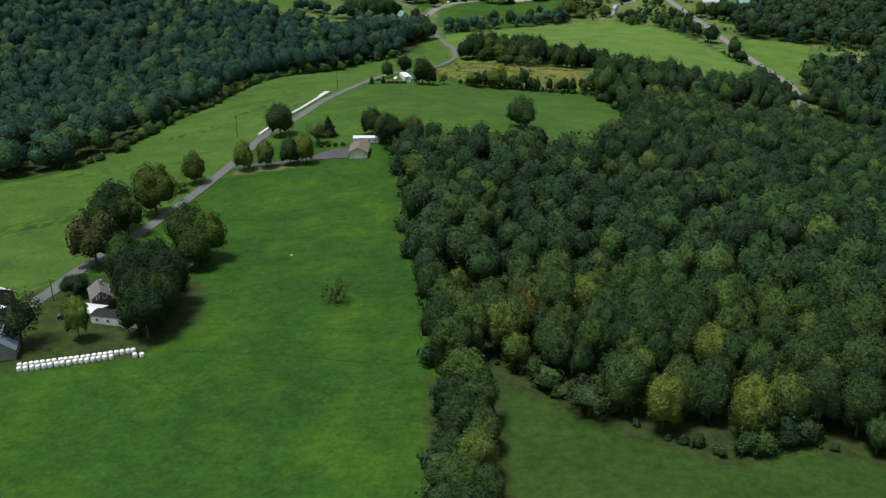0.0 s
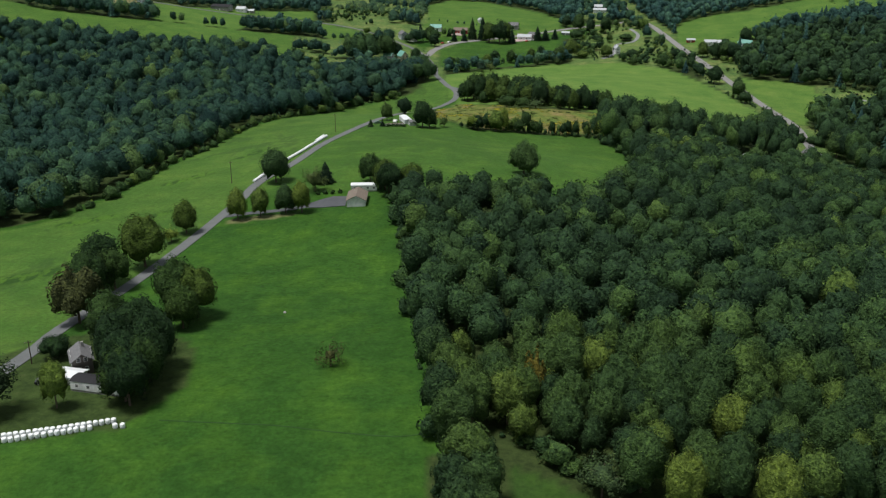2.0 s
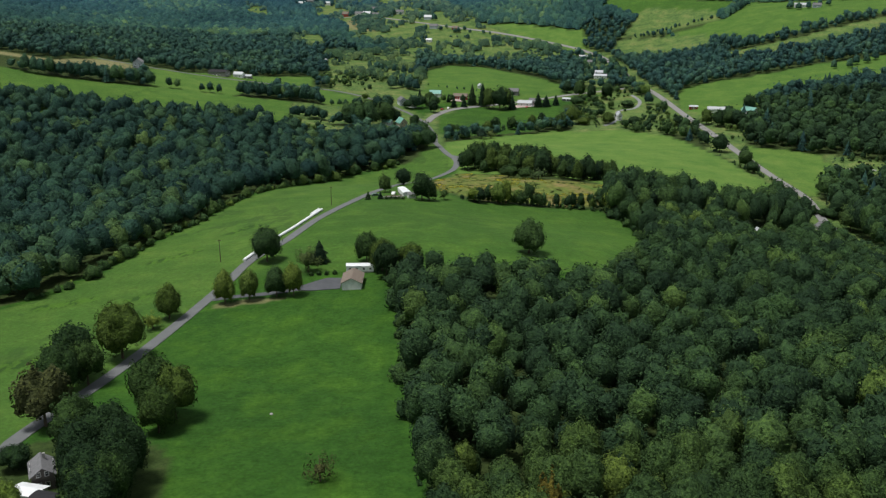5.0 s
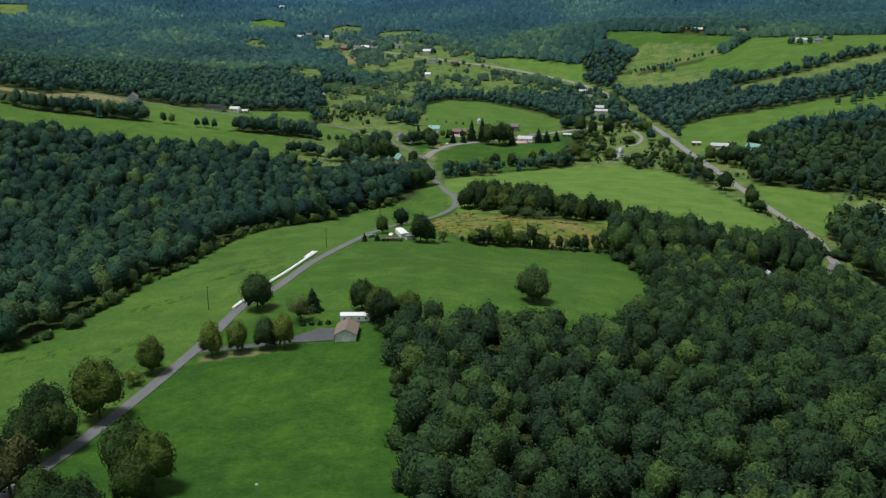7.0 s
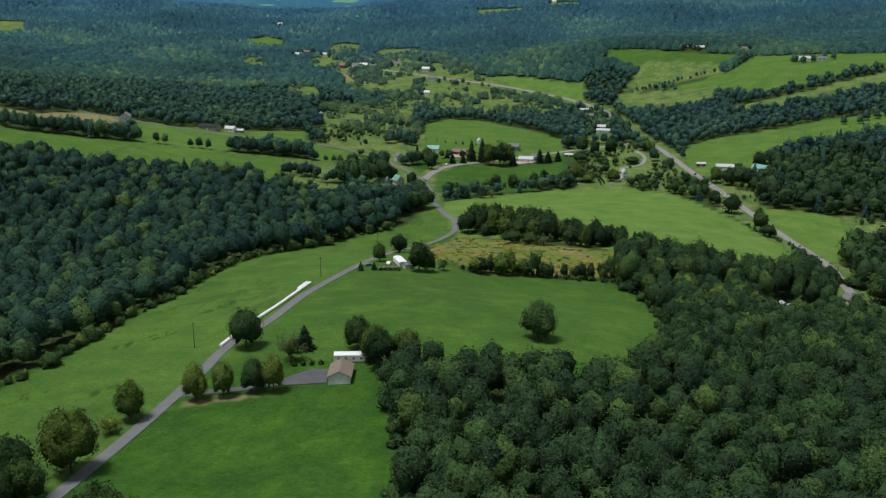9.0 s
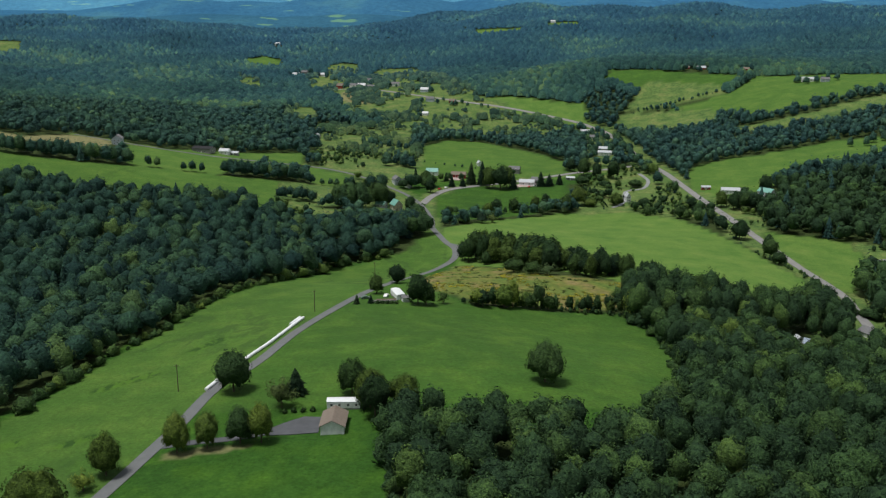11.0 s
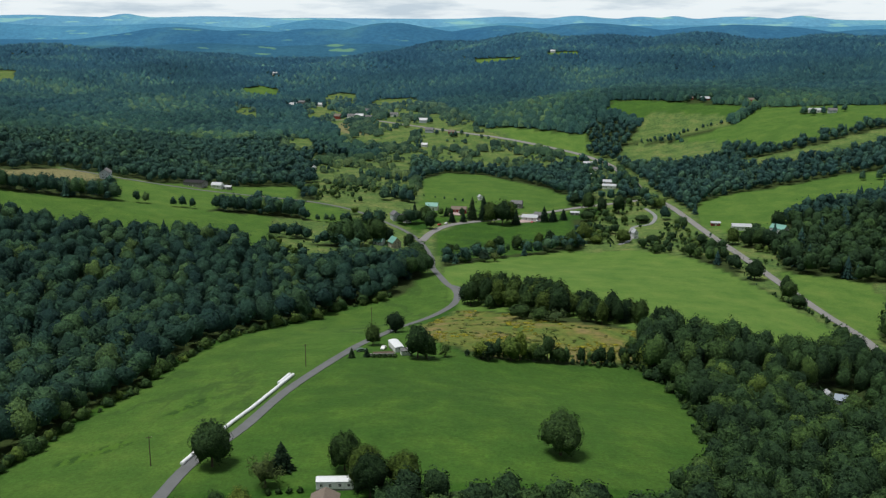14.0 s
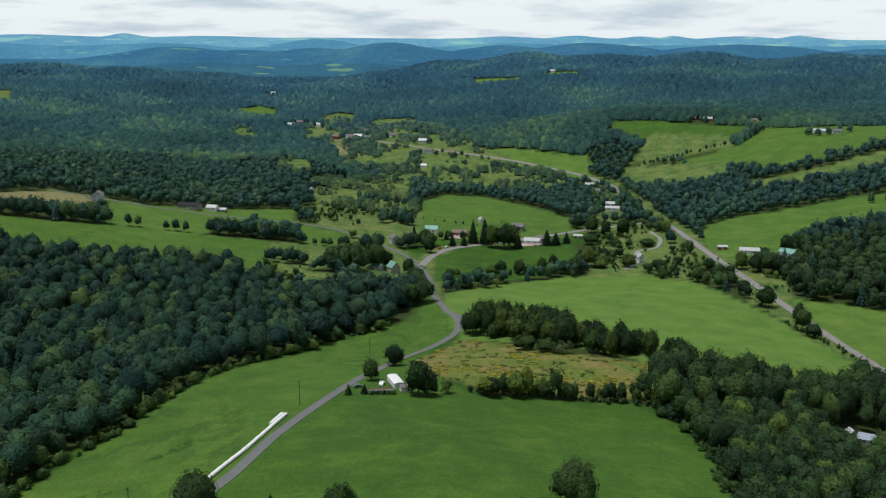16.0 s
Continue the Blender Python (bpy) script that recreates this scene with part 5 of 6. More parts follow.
ROW_TREES = [leafy(880 + k, 150, 0.62, 16, low=0.0, peak=0.5) for k in range(7)]
tree_row([(-345, 858), (-325, 860), (-306, 868), (-291, 874), (-263, 888), (-250, 894)], 5.6, 13, 17, "row of tall dark trees between hill fields", 0.06, 1.0, 0.58)
tree_row([(-240, 899), (-229, 902)], 4.5, 8, 11.5, "clump of dark trees between hill fields", 0.0, 1.2, 0.62)
tree_row([(-214, 905), (-192, 914)], 7, 8, 12, "row of slim dark trees between hill fields", 0.1, 1.0, 0.6)
tree_row([(-184, 919), (-163, 926), (-141, 934), (-116, 939)], 5.2, 11, 15, "row of tall dark trees below the farm lane", 0.0, 1.0, 0.6)
tree_row([(-112, 934), (-98, 936), (-84, 940), (-74, 945)], 5.0, 6, 10.5, "row of dark trees below the farm lane", 0.1)
tree_row([(-128, 852), (-116, 855), (-104, 861), (-112, 866), (-124, 863)], 4.5, 8, 11.5, "clump of grey-green trees at the hill field's corner", 0.0, 2.0)
tree_row([(-66, 934), (-56, 938), (-46, 948)], 5.5, 13, 18, "clump of dark trees beside the farm lane", 0.0, 2.5)
tree_row([(-30, 966), (-21, 968)], 5, 12, 16, "dark trees behind the houses by the lane")
tree_row([(-82, 848), (-72, 846), (-62, 852), (-66, 862), (-78, 860)], 8, 19, 23, "very large dark trees at the pasture's corner", 0.0, 1.0, 0.68, M_WOOD_LEAF)
tree_row([(-13, 763), (-23, 752), (-33, 744)], 8, 13, 16, "large trees at the forest's corner beside the lane", 0.0, 1.0, 0.85, M_WOOD_LEAF)
tree_row([(-15.5, 780), (-16.5, 798), (-19, 816), (-24, 834)], 8, 11, 15, "dark trees beside the lane below the green-roofed house", 0.0, 1.0, 0.8, M_WOOD_LEAF)
tree_row([(-24, 974), (-13, 977), (-6, 980)], 6, 9, 12.5, "dark trees at the village street's corner", 0.0, 1.5, 0.75, M_WOOD_LEAF)
tree_row([(-33, 961), (-37, 966)], 4, 7, 9.5, "dark garden trees beside the houses by the lane", 0.0, 1.0, 0.8, M_WOOD_LEAF)
tree_row([(-2, 1008), (8, 1014), (22, 1018)], 7, 6, 8.5, "garden trees in front of the reddish house", 0.0, 1.5, 0.8, M_WOOD_LEAF)
tree_row([(60, 1050), (74, 1052)], 6, 5.5, 7.5, "garden trees in front of the grey house", 0.0, 1.2, 0.8, M_WOOD_LEAF)
tree_row([(160, 1150), (166, 1180), (163, 1215), (160, 1255), (176, 1330), (174, 1370)], 9, 7, 12, "dark garden trees in front of the highway houses", 0.1, 2.5)
tree_row([(203, 962), (197, 1000), (196, 1060), (194, 1110), (195, 1150), (199, 1210), (204, 1290)], 13, 8, 13.5, "dark trees on the highway's bank", 0.15, 2.0)
tree_row([(20, 537), (34, 541), (50, 543), (60, 546), (72, 547), (86, 546)], 4.6, 5, 10.5, "young trees in the hedge beside the goldenrod field", 0.35, 0.8, 0.48, M_WOOD_LEAF)
hedge([(8, 536.5), (30, 540.5), (60, 543), (86, 543)], 1.6, 1.4, 4.2, "low unbroken hedge along the goldenrod field", 0.05, 0.8)
hedge([(2, 866), (31, 884), (60, 897), (90, 905), (118, 920), (124, 945), (128, 985)], 5, 3.0, 7.5, "low green bushes along the brook", 0.15)
hedge([(130, 905), (150, 905), (175, 900), (200, 890)], 9, 1.8, 4.5, "bushy green trees along the brook", 0.4)
hedge([(203, 732), (208, 702), (214, 676), (216, 655)], 3, 1.2, 3.6, "low bushes along the highway's edge", 0.15, 1.2)
hedge([(268, 690), (282, 712), (300, 716), (312, 730)], 4, 2, 6.5, "bushes and young trees along the field brook", 0.1, 5)
hedge([(284, 742), (300, 752), (312, 742)], 4, 3, 8, "bushes and young trees beyond the field brook", 0.1, 5)
hedge([(205, 985), (207, 940), (208, 890), (205, 800), (212, 740), (213, 690)], 12, 1.8, 4.0, "scattered green bushes beside the highway", 0.4, 4)
hedge([(238, 1447), (279, 1452), (331, 1457), (378, 1467), (407, 1486), (437, 1516)], 3.5, 1.5, 6.5, "thin green hedge across the hillside", 0.25, 2.0)
hedge([(398, 1468), (410, 1482), (424, 1498), (436, 1514)], 6, 9, 13, "tall trees in the hillside hedge", 0.1)
hedge([(-145, 1383), (-128, 1389), (-111, 1396), (-91, 1404), (-75, 1432), (-57, 1440)], 5, 8, 15, "dark stand of trees on the valley floor", 0.05, 6)
hedge([(-50, 1066), (-45, 1075), (-37, 1064), (-29, 1061)], 4, 10, 16, "dark clump of trees behind the village", 0.0, 2.5)
hedge([(-88, 1203), (-79, 1182), (-60, 1175), (-46, 1174), (-29, 1180)], 6, 7, 13, "row of trees across rough meadow", 0.15)
hedge([(-30, 1100), (20, 1080), (50, 1062)], 9, 1.5, 3.5, "low hedge between two meadows", 0.3, 1.0)
hedge([(380, 1618), (400, 1612), (440, 1590), (452, 1580)], 14, 7, 12, "dark trees beside the hilltop farm", 0.2)
hedge([(470, 1120), (420, 1085), (400, 1092)], 14, 9, 15, "single trees on the hillside pasture", 0.2)

# ragged fringe of saplings and bushes where the woods meet the meadows
FRINGE = [leafy(960 + k, 150, 0.55, 8, low=-0.1, peak=0.55, core=2) for k in range(5)]
for line, mat, text in ((FOREST[1:12], M_WOOD_LEAF, "green bushes and saplings along the forest's edge"), (WOOD[12:22], M_WOOD_LEAF, "dark saplings along the meadow's wooded edge"),
                        (WOOD[22:37] + WOOD[:1], M_WOOD_LEAF, "green bushes and saplings along the wood's edge"), (WOOD[1:12], M_WOOD_LEAF, "dark bushes and saplings along the wood's shaded edge")):
    p = np.array(smooth_line(line, 2.2)[:-1])
    p = p[rng.uniform(0, 1, len(p)) > 0.2]
    p = p + rng.normal(0, 0.7 if line[0] == WOOD[1] else 1.5, p.shape)
    p = p[away(LANE_LINE[::2], p[:, 0], p[:, 1]) > 6]
    h = 1.2 + rng.gamma(1.8, 1.3, len(p))
    grown("shrubs", p[:, 0], p[:, 1], FRINGE, np.minimum(h, 7), h * rng.uniform(0.9, 1.5, len(p)), mat, text, rng.uniform(0.1, 0.7, len(p)) + (0.25 if line[0] == FOREST[1] else 0), sink=0.2)

# scattered bushes on the rough pastures
x, y = scatter((-420, 780, 620, 2160), 6.5, 0.5)
m = np.zeros(len(x), bool)
for poly in PASTURE[1:2] + PASTURE[5:] + SCRUB:
    m |= inside(poly, x, y)
for poly in SCRUB:
    for k in (30, 60, 90):
        m |= inside([toward_camera(q, k * q[1] / 1500) for q in poly], x, y)
for poly in HAY[2:]:
    m &= ~inside(poly, x, y)
for hx, hy, *_ in HOUSES:
    for k in (0, 14, 28):
        q = toward_camera((hx, hy), k)
        m &= np.hypot(x - q[0], y - q[1]) > 10
m &= (away(HIGHWAY_LINE[::2], x, y) > 9) & (away(LANE_LINE[::2], x, y) > 8)
x, y = x[m], y[m]
thick = np.array([noise.noise(Vector((a * 0.028, b * 0.018, 4.4))) + 0.5 * noise.noise(Vector((a * 0.09, b * 0.06, 1.4))) for a, b in zip(x, y)])
m = thick + rng.uniform(-0.35, 0.35, len(x)) > np.where(y > 1120, 0.12, 0.16)
x, y, thick = x[m], y[m], thick[m]
size = (1.6 + rng.gamma(1.6, 1.5, len(x)) + 5 * np.clip(thick, 0, 1)) * np.where(y < 1120, 0.72, 1.0)
near = y < 1120
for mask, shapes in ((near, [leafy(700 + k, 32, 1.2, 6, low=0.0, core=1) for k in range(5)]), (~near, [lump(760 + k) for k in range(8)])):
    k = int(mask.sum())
    grown("shrubs", x[mask], y[mask], shapes, np.minimum(size[mask], 11), size[mask] * rng.uniform(0.85, 1.4, k), M_WOOD_LEAF if k and y[mask].max() < 1121 else M_THICKET_LEAF, "bushes and small trees scattered over rough pasture", rng.uniform(0.1, 0.95, k), haze=np.clip((y[mask] - 1300) / 2200, 0, 1))


# clumps of goldenrod in flower and of rank weeds
M_FLOWER = foliage("goldenrod_flowers", [(0.0, (0.14, 0.16, 0.035)), (1.0, (0.34, 0.31, 0.03))], True, 3)
M_WEED = foliage("rank_weed_leaves", [(0.0, (0.065, 0.105, 0.030)), (1.0, (0.13, 0.15, 0.045))], True, 3)
x, y = scatter((-20, 540, 115, 680), 2.6, 0.5)
m = inside(GOLDENROD[0], x, y) & ~inside(BELT, x, y)
x, y = x[m], y[m]
patch = np.array([noise.noise(Vector((a * 0.075, b * 0.045, 2.2))) for a, b in zip(x, y)])
flower = (patch > 0.16) & (rng.uniform(0, 1, len(x)) < 0.6)
weed = (np.abs(patch + 0.12) < 0.10) & (rng.uniform(0, 1, len(x)) < 0.4)
tuft_shapes = [leafy(950 + k, 40, 0.17, 6, height=1.5, width=2.2, low=0.0, core=1) for k in range(4)]
for mask, mat, text in ((flower, M_FLOWER, "yellow goldenrod in flower in loose clumps"), (weed, M_WEED, "dark green weeds in loose clumps")):
    k = int(mask.sum())
    tagged(grown("wildflowers", x[mask], y[mask], tuft_shapes, rng.uniform(0.22, 0.5, k), rng.uniform(1.2, 4.5, k), mat, text, rng.uniform(0, 1, k), base_h=1.5, base_w=2.2), category="wildflowers")


# ---- buildings ----
def boards(name, colour):
    m, n, l, b = material(name, 0.75, 0.25)
    pos = n.new("ShaderNodeTexCoord").outputs["Object"]
    wave = n.new("ShaderNodeTexWave")
    wave.bands_direction = "Z"
    wave.inputs["Scale"].default_value = 2.2
    l.new(pos, wave.inputs["Vector"])
    c = mix_node(n, l, ramp_node(n, l, noise_node(n, l, pos, 0.8, 5), [(0.35, (0, 0, 0)), (0.7, (1, 1, 1))]), tuple(v * 0.78 for v in colour), colour)
    l.new(c, b.inputs["Base Color"])
    bump_node(n, l, wave.outputs["Fac"], b, 0.4, 0.03)
    return m


M_WHITE = boards("white_siding", (0.82, 0.83, 0.82))
M_GREY = boards("grey_weathered_boards", (0.24, 0.235, 0.23))
M_TAN = boards("tan_siding", (0.42, 0.37, 0.29))
M_RED = boards("red_boards", (0.30, 0.055, 0.045))
M_BLUE = boards("pale_blue_siding", (0.50, 0.55, 0.60))
R_BROWN = plain("brown_shingles", (0.20, 0.165, 0.135), 0.9, 0.1, wear=0.25, scale=4, bump=0.03)
R_GREY = plain("grey_shingles", (0.17, 0.17, 0.175), 0.9, 0.1, wear=0.3, scale=4, bump=0.03)
R_DARK = plain("dark_roofing", (0.028, 0.028, 0.031), 0.85, 0.2, wear=0.3, scale=3)
R_METAL = plain("pale_metal_roof", (0.44, 0.46, 0.48), 0.45, 0.5, 0.0, wear=0.18, scale=2)
R_BRIGHT = plain("bright_metal_roof", (0.72, 0.74, 0.75), 0.45, 0.5, 0.0, wear=0.15, scale=2)
M_BROWN = boards("old_brown_grey_boards", (0.125, 0.108, 0.098))
R_STEEL = plain("blue_grey_metal_roof", (0.17, 0.22, 0.28), 0.45, 0.5, 0.1, wear=0.25, scale=2)
R_GREEN = plain("green_metal_roof", (0.16, 0.36, 0.30), 0.5, 0.4, wear=0.2, scale=2)
M_GLASS = plain("dark_window_glass", (0.03, 0.035, 0.04), 0.08, 0.6, wear=0.1)
M_TRIM = plain("white_trim", (0.74, 0.74, 0.72), 0.6, wear=0.12)
M_CONCRETE = plain("concrete", (0.36, 0.35, 0.33), 0.9, wear=0.3)
M_WRAP = plain("white_bale_wrap", (0.80, 0.82, 0.82), 0.35, 0.5, wear=0.10, scale=2)
M_POLE = plain("weathered_pole_wood", (0.10, 0.075, 0.055), 0.9, wear=0.4, scale=3)
M_RUBBER = plain("tyre_rubber", (0.02, 0.02, 0.02), 0.9, wear=0.2)
M_CHROME = plain("wheel_metal", (0.5, 0.5, 0.5), 0.3, 0.5, 0.9, wear=0.2)


def box(bm, x0, y0, z0, x1, y1, z1, bevel=0.0):
    g = bmesh.ops.create_cube(bm, size=1, matrix=Matrix.Translation(((x0 + x1) / 2, (y0 + y1) / 2, (z0 + z1) / 2)) @ Matrix.Diagonal((x1 - x0, y1 - y0, z1 - z0, 1)))
    if bevel:
        bmesh.ops.bevel(bm, geom=list({e for v in g["verts"] for e in v.link_edges}), offset=bevel, segments=2, affect="EDGES")
    return g


def gable_walls(w, l, eave, rise):
    """Walls of a gabled building, footing to eaves, with both gables; the ridge runs along y."""
    bm = bmesh.new()
    prof = [(-w / 2, -0.6), (w / 2, -0.6), (w / 2, eave), (0, eave + rise), (-w / 2, eave)]
    a = [bm.verts.new((px_, -l / 2, pz)) for px_, pz in prof]
    b = [bm.verts.new((px_, l / 2, pz)) for px_, pz in prof]
    bm.faces.new(a); bm.faces.new(b[::-1])
    for k in range(5):
        q = (k + 1) % 5
        bm.faces.new([a[q], a[k], b[k], b[q]])
    bmesh.ops.recalc_face_normals(bm, faces=bm.faces)
    return bm


def gable_roof(w, l, eave, rise, over, thick, side):
    """One slope of the roof, with its thickness and overhang."""
    bm = bmesh.new()
    k = rise / (w / 2)
    x1 = (w / 2 + over) * side
    z1 = eave - over * k
    top = [(0, eave + rise), (x1, z1)]
    lift = 0.02
    vs = []
    for yy in (-l / 2 - over, l / 2 + over):
        for px_, pz in top:
            vs.append(bm.verts.new((px_, yy, pz + lift)))
            vs.append(bm.verts.new((px_, yy, pz + lift + thick)))
    for f in ((0, 1, 3, 2), (4, 6, 7, 5), (0, 4, 5, 1), (2, 3, 7, 6), (1, 5, 7, 3), (0, 2, 6, 4)):
        bm.faces.new([vs[q] for q in f])
    bmesh.ops.recalc_face_normals(bm, faces=bm.faces)
    return bm


def window_at(parent, x, y, z, w, h, facing):
    """A window in a wall: frame with its pane set in. facing: 'x+', 'x-', 'y+' or 'y-'."""
    bm, gl = bmesh.new(), bmesh.new()
    t, s = 0.09, 0.05
    def put(b, u0, z0, u1, z1, d0, d1):
        if facing[0] == "y":
            sg = 1 if facing[1] == "+" else -1
            box(b, x + u0, min(y + sg * d0, y + sg * d1), z + z0, x + u1, max(y + sg * d0, y + sg * d1), z + z1)
        else:
            sg = 1 if facing[1] == "+" else -1
            box(b, min(x + sg * d0, x + sg * d1), y + u0, z + z0, max(x + sg * d0, x + sg * d1), y + u1, z + z1)
    put(bm, -w / 2, 0, -w / 2 + t, h, 0, s); put(bm, w / 2 - t, 0, w / 2, h, 0, s)
    put(bm, -w / 2 + t, 0, w / 2 - t, t, 0, s * 1.6); put(bm, -w / 2 + t, h - t, w / 2 - t, h, 0, s)
    put(bm, -w / 2 + t, h * 0.48, w / 2 - t, h * 0.52, 0.002, s)
    put(gl, -w / 2 + t, t, w / 2 - t, h - t, 0.004, 0.03)
    fr = part("window", bm, M_TRIM, parent)
    part("pane", gl, M_GLASS, fr)


def house(x, y, turn, w, l, eave, rise, wall, roof, label, name="house", category="house", windows=2, storeys=1, door=True, chimney=False, garage_door=False, drop=0.0):
    ob = new(name)
    ob.matrix_basis = pose(x, y, at_ground(x, y) + drop, 0, 0, turn)
    part("wall", gable_walls(w, l, eave, rise), wall, ob)
    for side in (-1, 1):
        part("roof", gable_roof(w, l, eave, rise, 0.45, 0.14, side), roof, ob)
    for s in range(storeys):
        z = 0.95 + 2.6 * s
        for k in range(windows):
            u = (k + 0.5) / windows - 0.5
            window_at(ob, w / 2, u * l * 0.8, z, 1.0, 1.25, "x+")
            window_at(ob, -w / 2, u * l * 0.8, z, 1.0, 1.25, "x-")
            if windows and not (garage_door and s == 0):
                window_at(ob, u * w * 0.7 + (0.0 if storeys > 1 else 0.3), -l / 2, z, 0.95, 1.2, "y-")
    if door:
        bm = bmesh.new()
        box(bm, -w / 2 - 0.05, -0.45, 0.0, -w / 2 - 0.004, 0.45, 2.05, 0.01)
        d = part("door", bm, M_TRIM, ob)
    if garage_door:
        bm = bmesh.new()
        for k in range(4):
            box(bm, -w / 2 - 0.06, -1.3, 0.02 + k * 0.53, -w / 2 - 0.004, 1.3, 0.53 + k * 0.53, 0.015)
        part("garage_door", bm, M_TRIM, ob)
    if chimney:
        bm = bmesh.new()
        box(bm, 0.4, l * 0.2, eave + rise * 0.5, 1.0, l * 0.2 + 0.6, eave + rise + 0.9, 0.02)
        part("chimney", bm, M_CONCRETE, ob)
    return tagged(ob, label, category)


def mobile_home(x, y, turn, w, l, h, wall, roof, label, name="mobile_home"):
    """A long low home with a shallow arched roof."""
    ob = new(name)
    ob.matrix_basis = pose(x, y, at_ground(x, y), 0, 0, turn)
    bm = bmesh.new(); box(bm, -l / 2, -w / 2, 0.55, l / 2, w / 2, h, 0.05); part("wall", bm, wall, ob)
    bm = bmesh.new(); box(bm, -l / 2 + 0.06, -w / 2 + 0.06, -0.5, l / 2 - 0.06, w / 2 - 0.06, 0.545); part("skirting", bm, M_GREY, ob)
    bm = bmesh.new()
    prof = [(-w / 2 - 0.1, h + 0.004), (-w / 4, h + 0.3), (0, h + 0.4), (w / 4, h + 0.3), (w / 2 + 0.1, h + 0.004)]
    a = [bm.verts.new((-l / 2 - 0.12, p, q)) for p, q in prof]
    b = [bm.verts.new((l / 2 + 0.12, p, q)) for p, q in prof]
    for k in range(4):
        bm.faces.new([a[k], a[k + 1], b[k + 1], b[k]])
    bm.faces.new(a[::-1]); bm.faces.new(b); bm.faces.new([a[0], b[0], b[4], a[4]])
    bmesh.ops.recalc_face_normals(bm, faces=bm.faces)
    part("roof", bm, roof, ob)
    for u in (-0.36, -0.12, 0.14, 0.38):
        window_at(ob, u * l, -w / 2, 1.2, 0.9, 0.9, "y-")
    bm = bmesh.new(); box(bm, 0.01 * l, -w / 2 - 0.05, 0.6, 0.01 * l + 0.9, -w / 2 - 0.004, 2.5, 0.01); part("door", bm, M_TRIM, ob)
    return tagged(ob, label, "mobile home")


def car(x, y, turn, paint, label):
    ob = new("car")
    ob.matrix_basis = pose(x, y, at_ground(x, y) + 0.02, 0, 0, turn)
    bm = bmesh.new()
    prof = [(-2.2, 0.35), (2.2, 0.35), (2.25, 0.75), (1.1, 0.92), (0.55, 1.42), (-1.3, 1.45), (-2.1, 0.98), (-2.25, 0.8)]
    a = [bm.verts.new((p, -0.86, q)) for p, q in prof]; b = [bm.verts.new((p, 0.86, q)) for p, q in prof]
    bm.faces.new(a); bm.faces.new(b[::-1])
    for k in range(8):
        q = (k + 1) % 8
        bm.faces.new([a[q], a[k], b[k], b[q]])
    bmesh.ops.recalc_face_normals(bm, faces=bm.faces)
    bmesh.ops.bevel(bm, geom=list(bm.edges), offset=0.07, segments=2, affect="EDGES")
    part("body", bm, paint, ob)
    for s in (-1, 1):
        bm = bmesh.new(); box(bm, -1.25, min(s * 0.862, s * 0.872), 0.98, 0.45, max(s * 0.862, s * 0.872), 1.34); part("window", bm, M_GLASS, ob)
        for p in (-1.4, 1.4):
            bm = bmesh.new()
            bmesh.ops.create_cone(bm, cap_ends=True, segments=16, radius1=0.33, radius2=0.33, depth=0.22, matrix=Matrix.Translation((p, s * 0.8, 0.31)) @ Matrix.Rotation(math.pi / 2, 4, "X"))
            t = part("wheel", bm, M_RUBBER, ob)
            bm = bmesh.new()
            bmesh.ops.create_cone(bm, cap_ends=True, segments=12, radius1=0.2, radius2=0.18, depth=0.03, matrix=Matrix.Translation((p, s * 0.925, 0.31)) @ Matrix.Rotation(math.pi / 2, 4, "X"))
            part("rim", bm, M_CHROME, t)
    return tagged(ob, label, "car")


# the place by the driveway
house(-34.2, 370.3, 0, 6.8, 10.5, 2.5, 1.7, M_WHITE, R_BROWN, "white garage with a brown shingled gable roof beside a driveway", "garage", "garage", windows=0, door=False, garage_door=True)
mobile_home(-32.6, 383.5, 2, 3.6, 10.0, 2.7, M_WHITE, R_BRIGHT, "white mobile home half hidden by the wood")
M_SHRUB = foliage("clipped_shrub_leaves", [(0.0, (0.022, 0.048, 0.018)), (1.0, (0.04, 0.075, 0.022))], False)
for k in range(4):
    v, f, nn = leafy(800, 240, 0.15, 9, height=1.7, width=2.0, low=0.0)
    ob = mesh_object("shrub", v, f, M_SHRUB, True, normals=nn)
    ob.matrix_basis = pose(-50.5 + k * 2.9, 381.5 + k * 0.15, at_ground(-50.5 + k * 2.9, 381.5) - 0.05, 0, 0, k * 70)
    tagged(ob, "small dark rounded shrub at the driveway's end", "shrub", "shrubs by the driveway")
drive = [(-84, 362.5), (-74, 364.5), (-64, 365.5), (-54, 368)]
tagged(ribbon("driveway", smooth_line(drive, 2), 3.2, M_DRIVE, 0.12, 3), "dark asphalt driveway", "driveway", kind="structure")


def slab(name, outline, lift, mat):
    """A flat area that follows the land."""
    bm = bmesh.new()
    top = [bm.verts.new((a, b, at_ground(a, b) + lift)) for a, b in outline]
    low = [bm.verts.new((a, b, at_ground(a, b) - 0.5)) for a, b in outline]
    bm.faces.new(top)
    for k in range(len(outline)):
        q = (k + 1) % len(outline)
        bm.faces.new([top[k], low[k], low[q], top[q]])
    bmesh.ops.recalc_face_normals(bm, faces=bm.faces)
    bmesh.ops.triangulate(bm, faces=bm.faces)
    return part(name, bm, mat, None)


tagged(slab("driveway", [(-55, 366.5), (-47, 366), (-38.4, 366.5), (-38.4, 377), (-44, 378), (-49, 374.5), (-55, 369.2)], 0.22, M_DRIVE), "dark asphalt apron in front of the garage", "driveway", kind="structure")

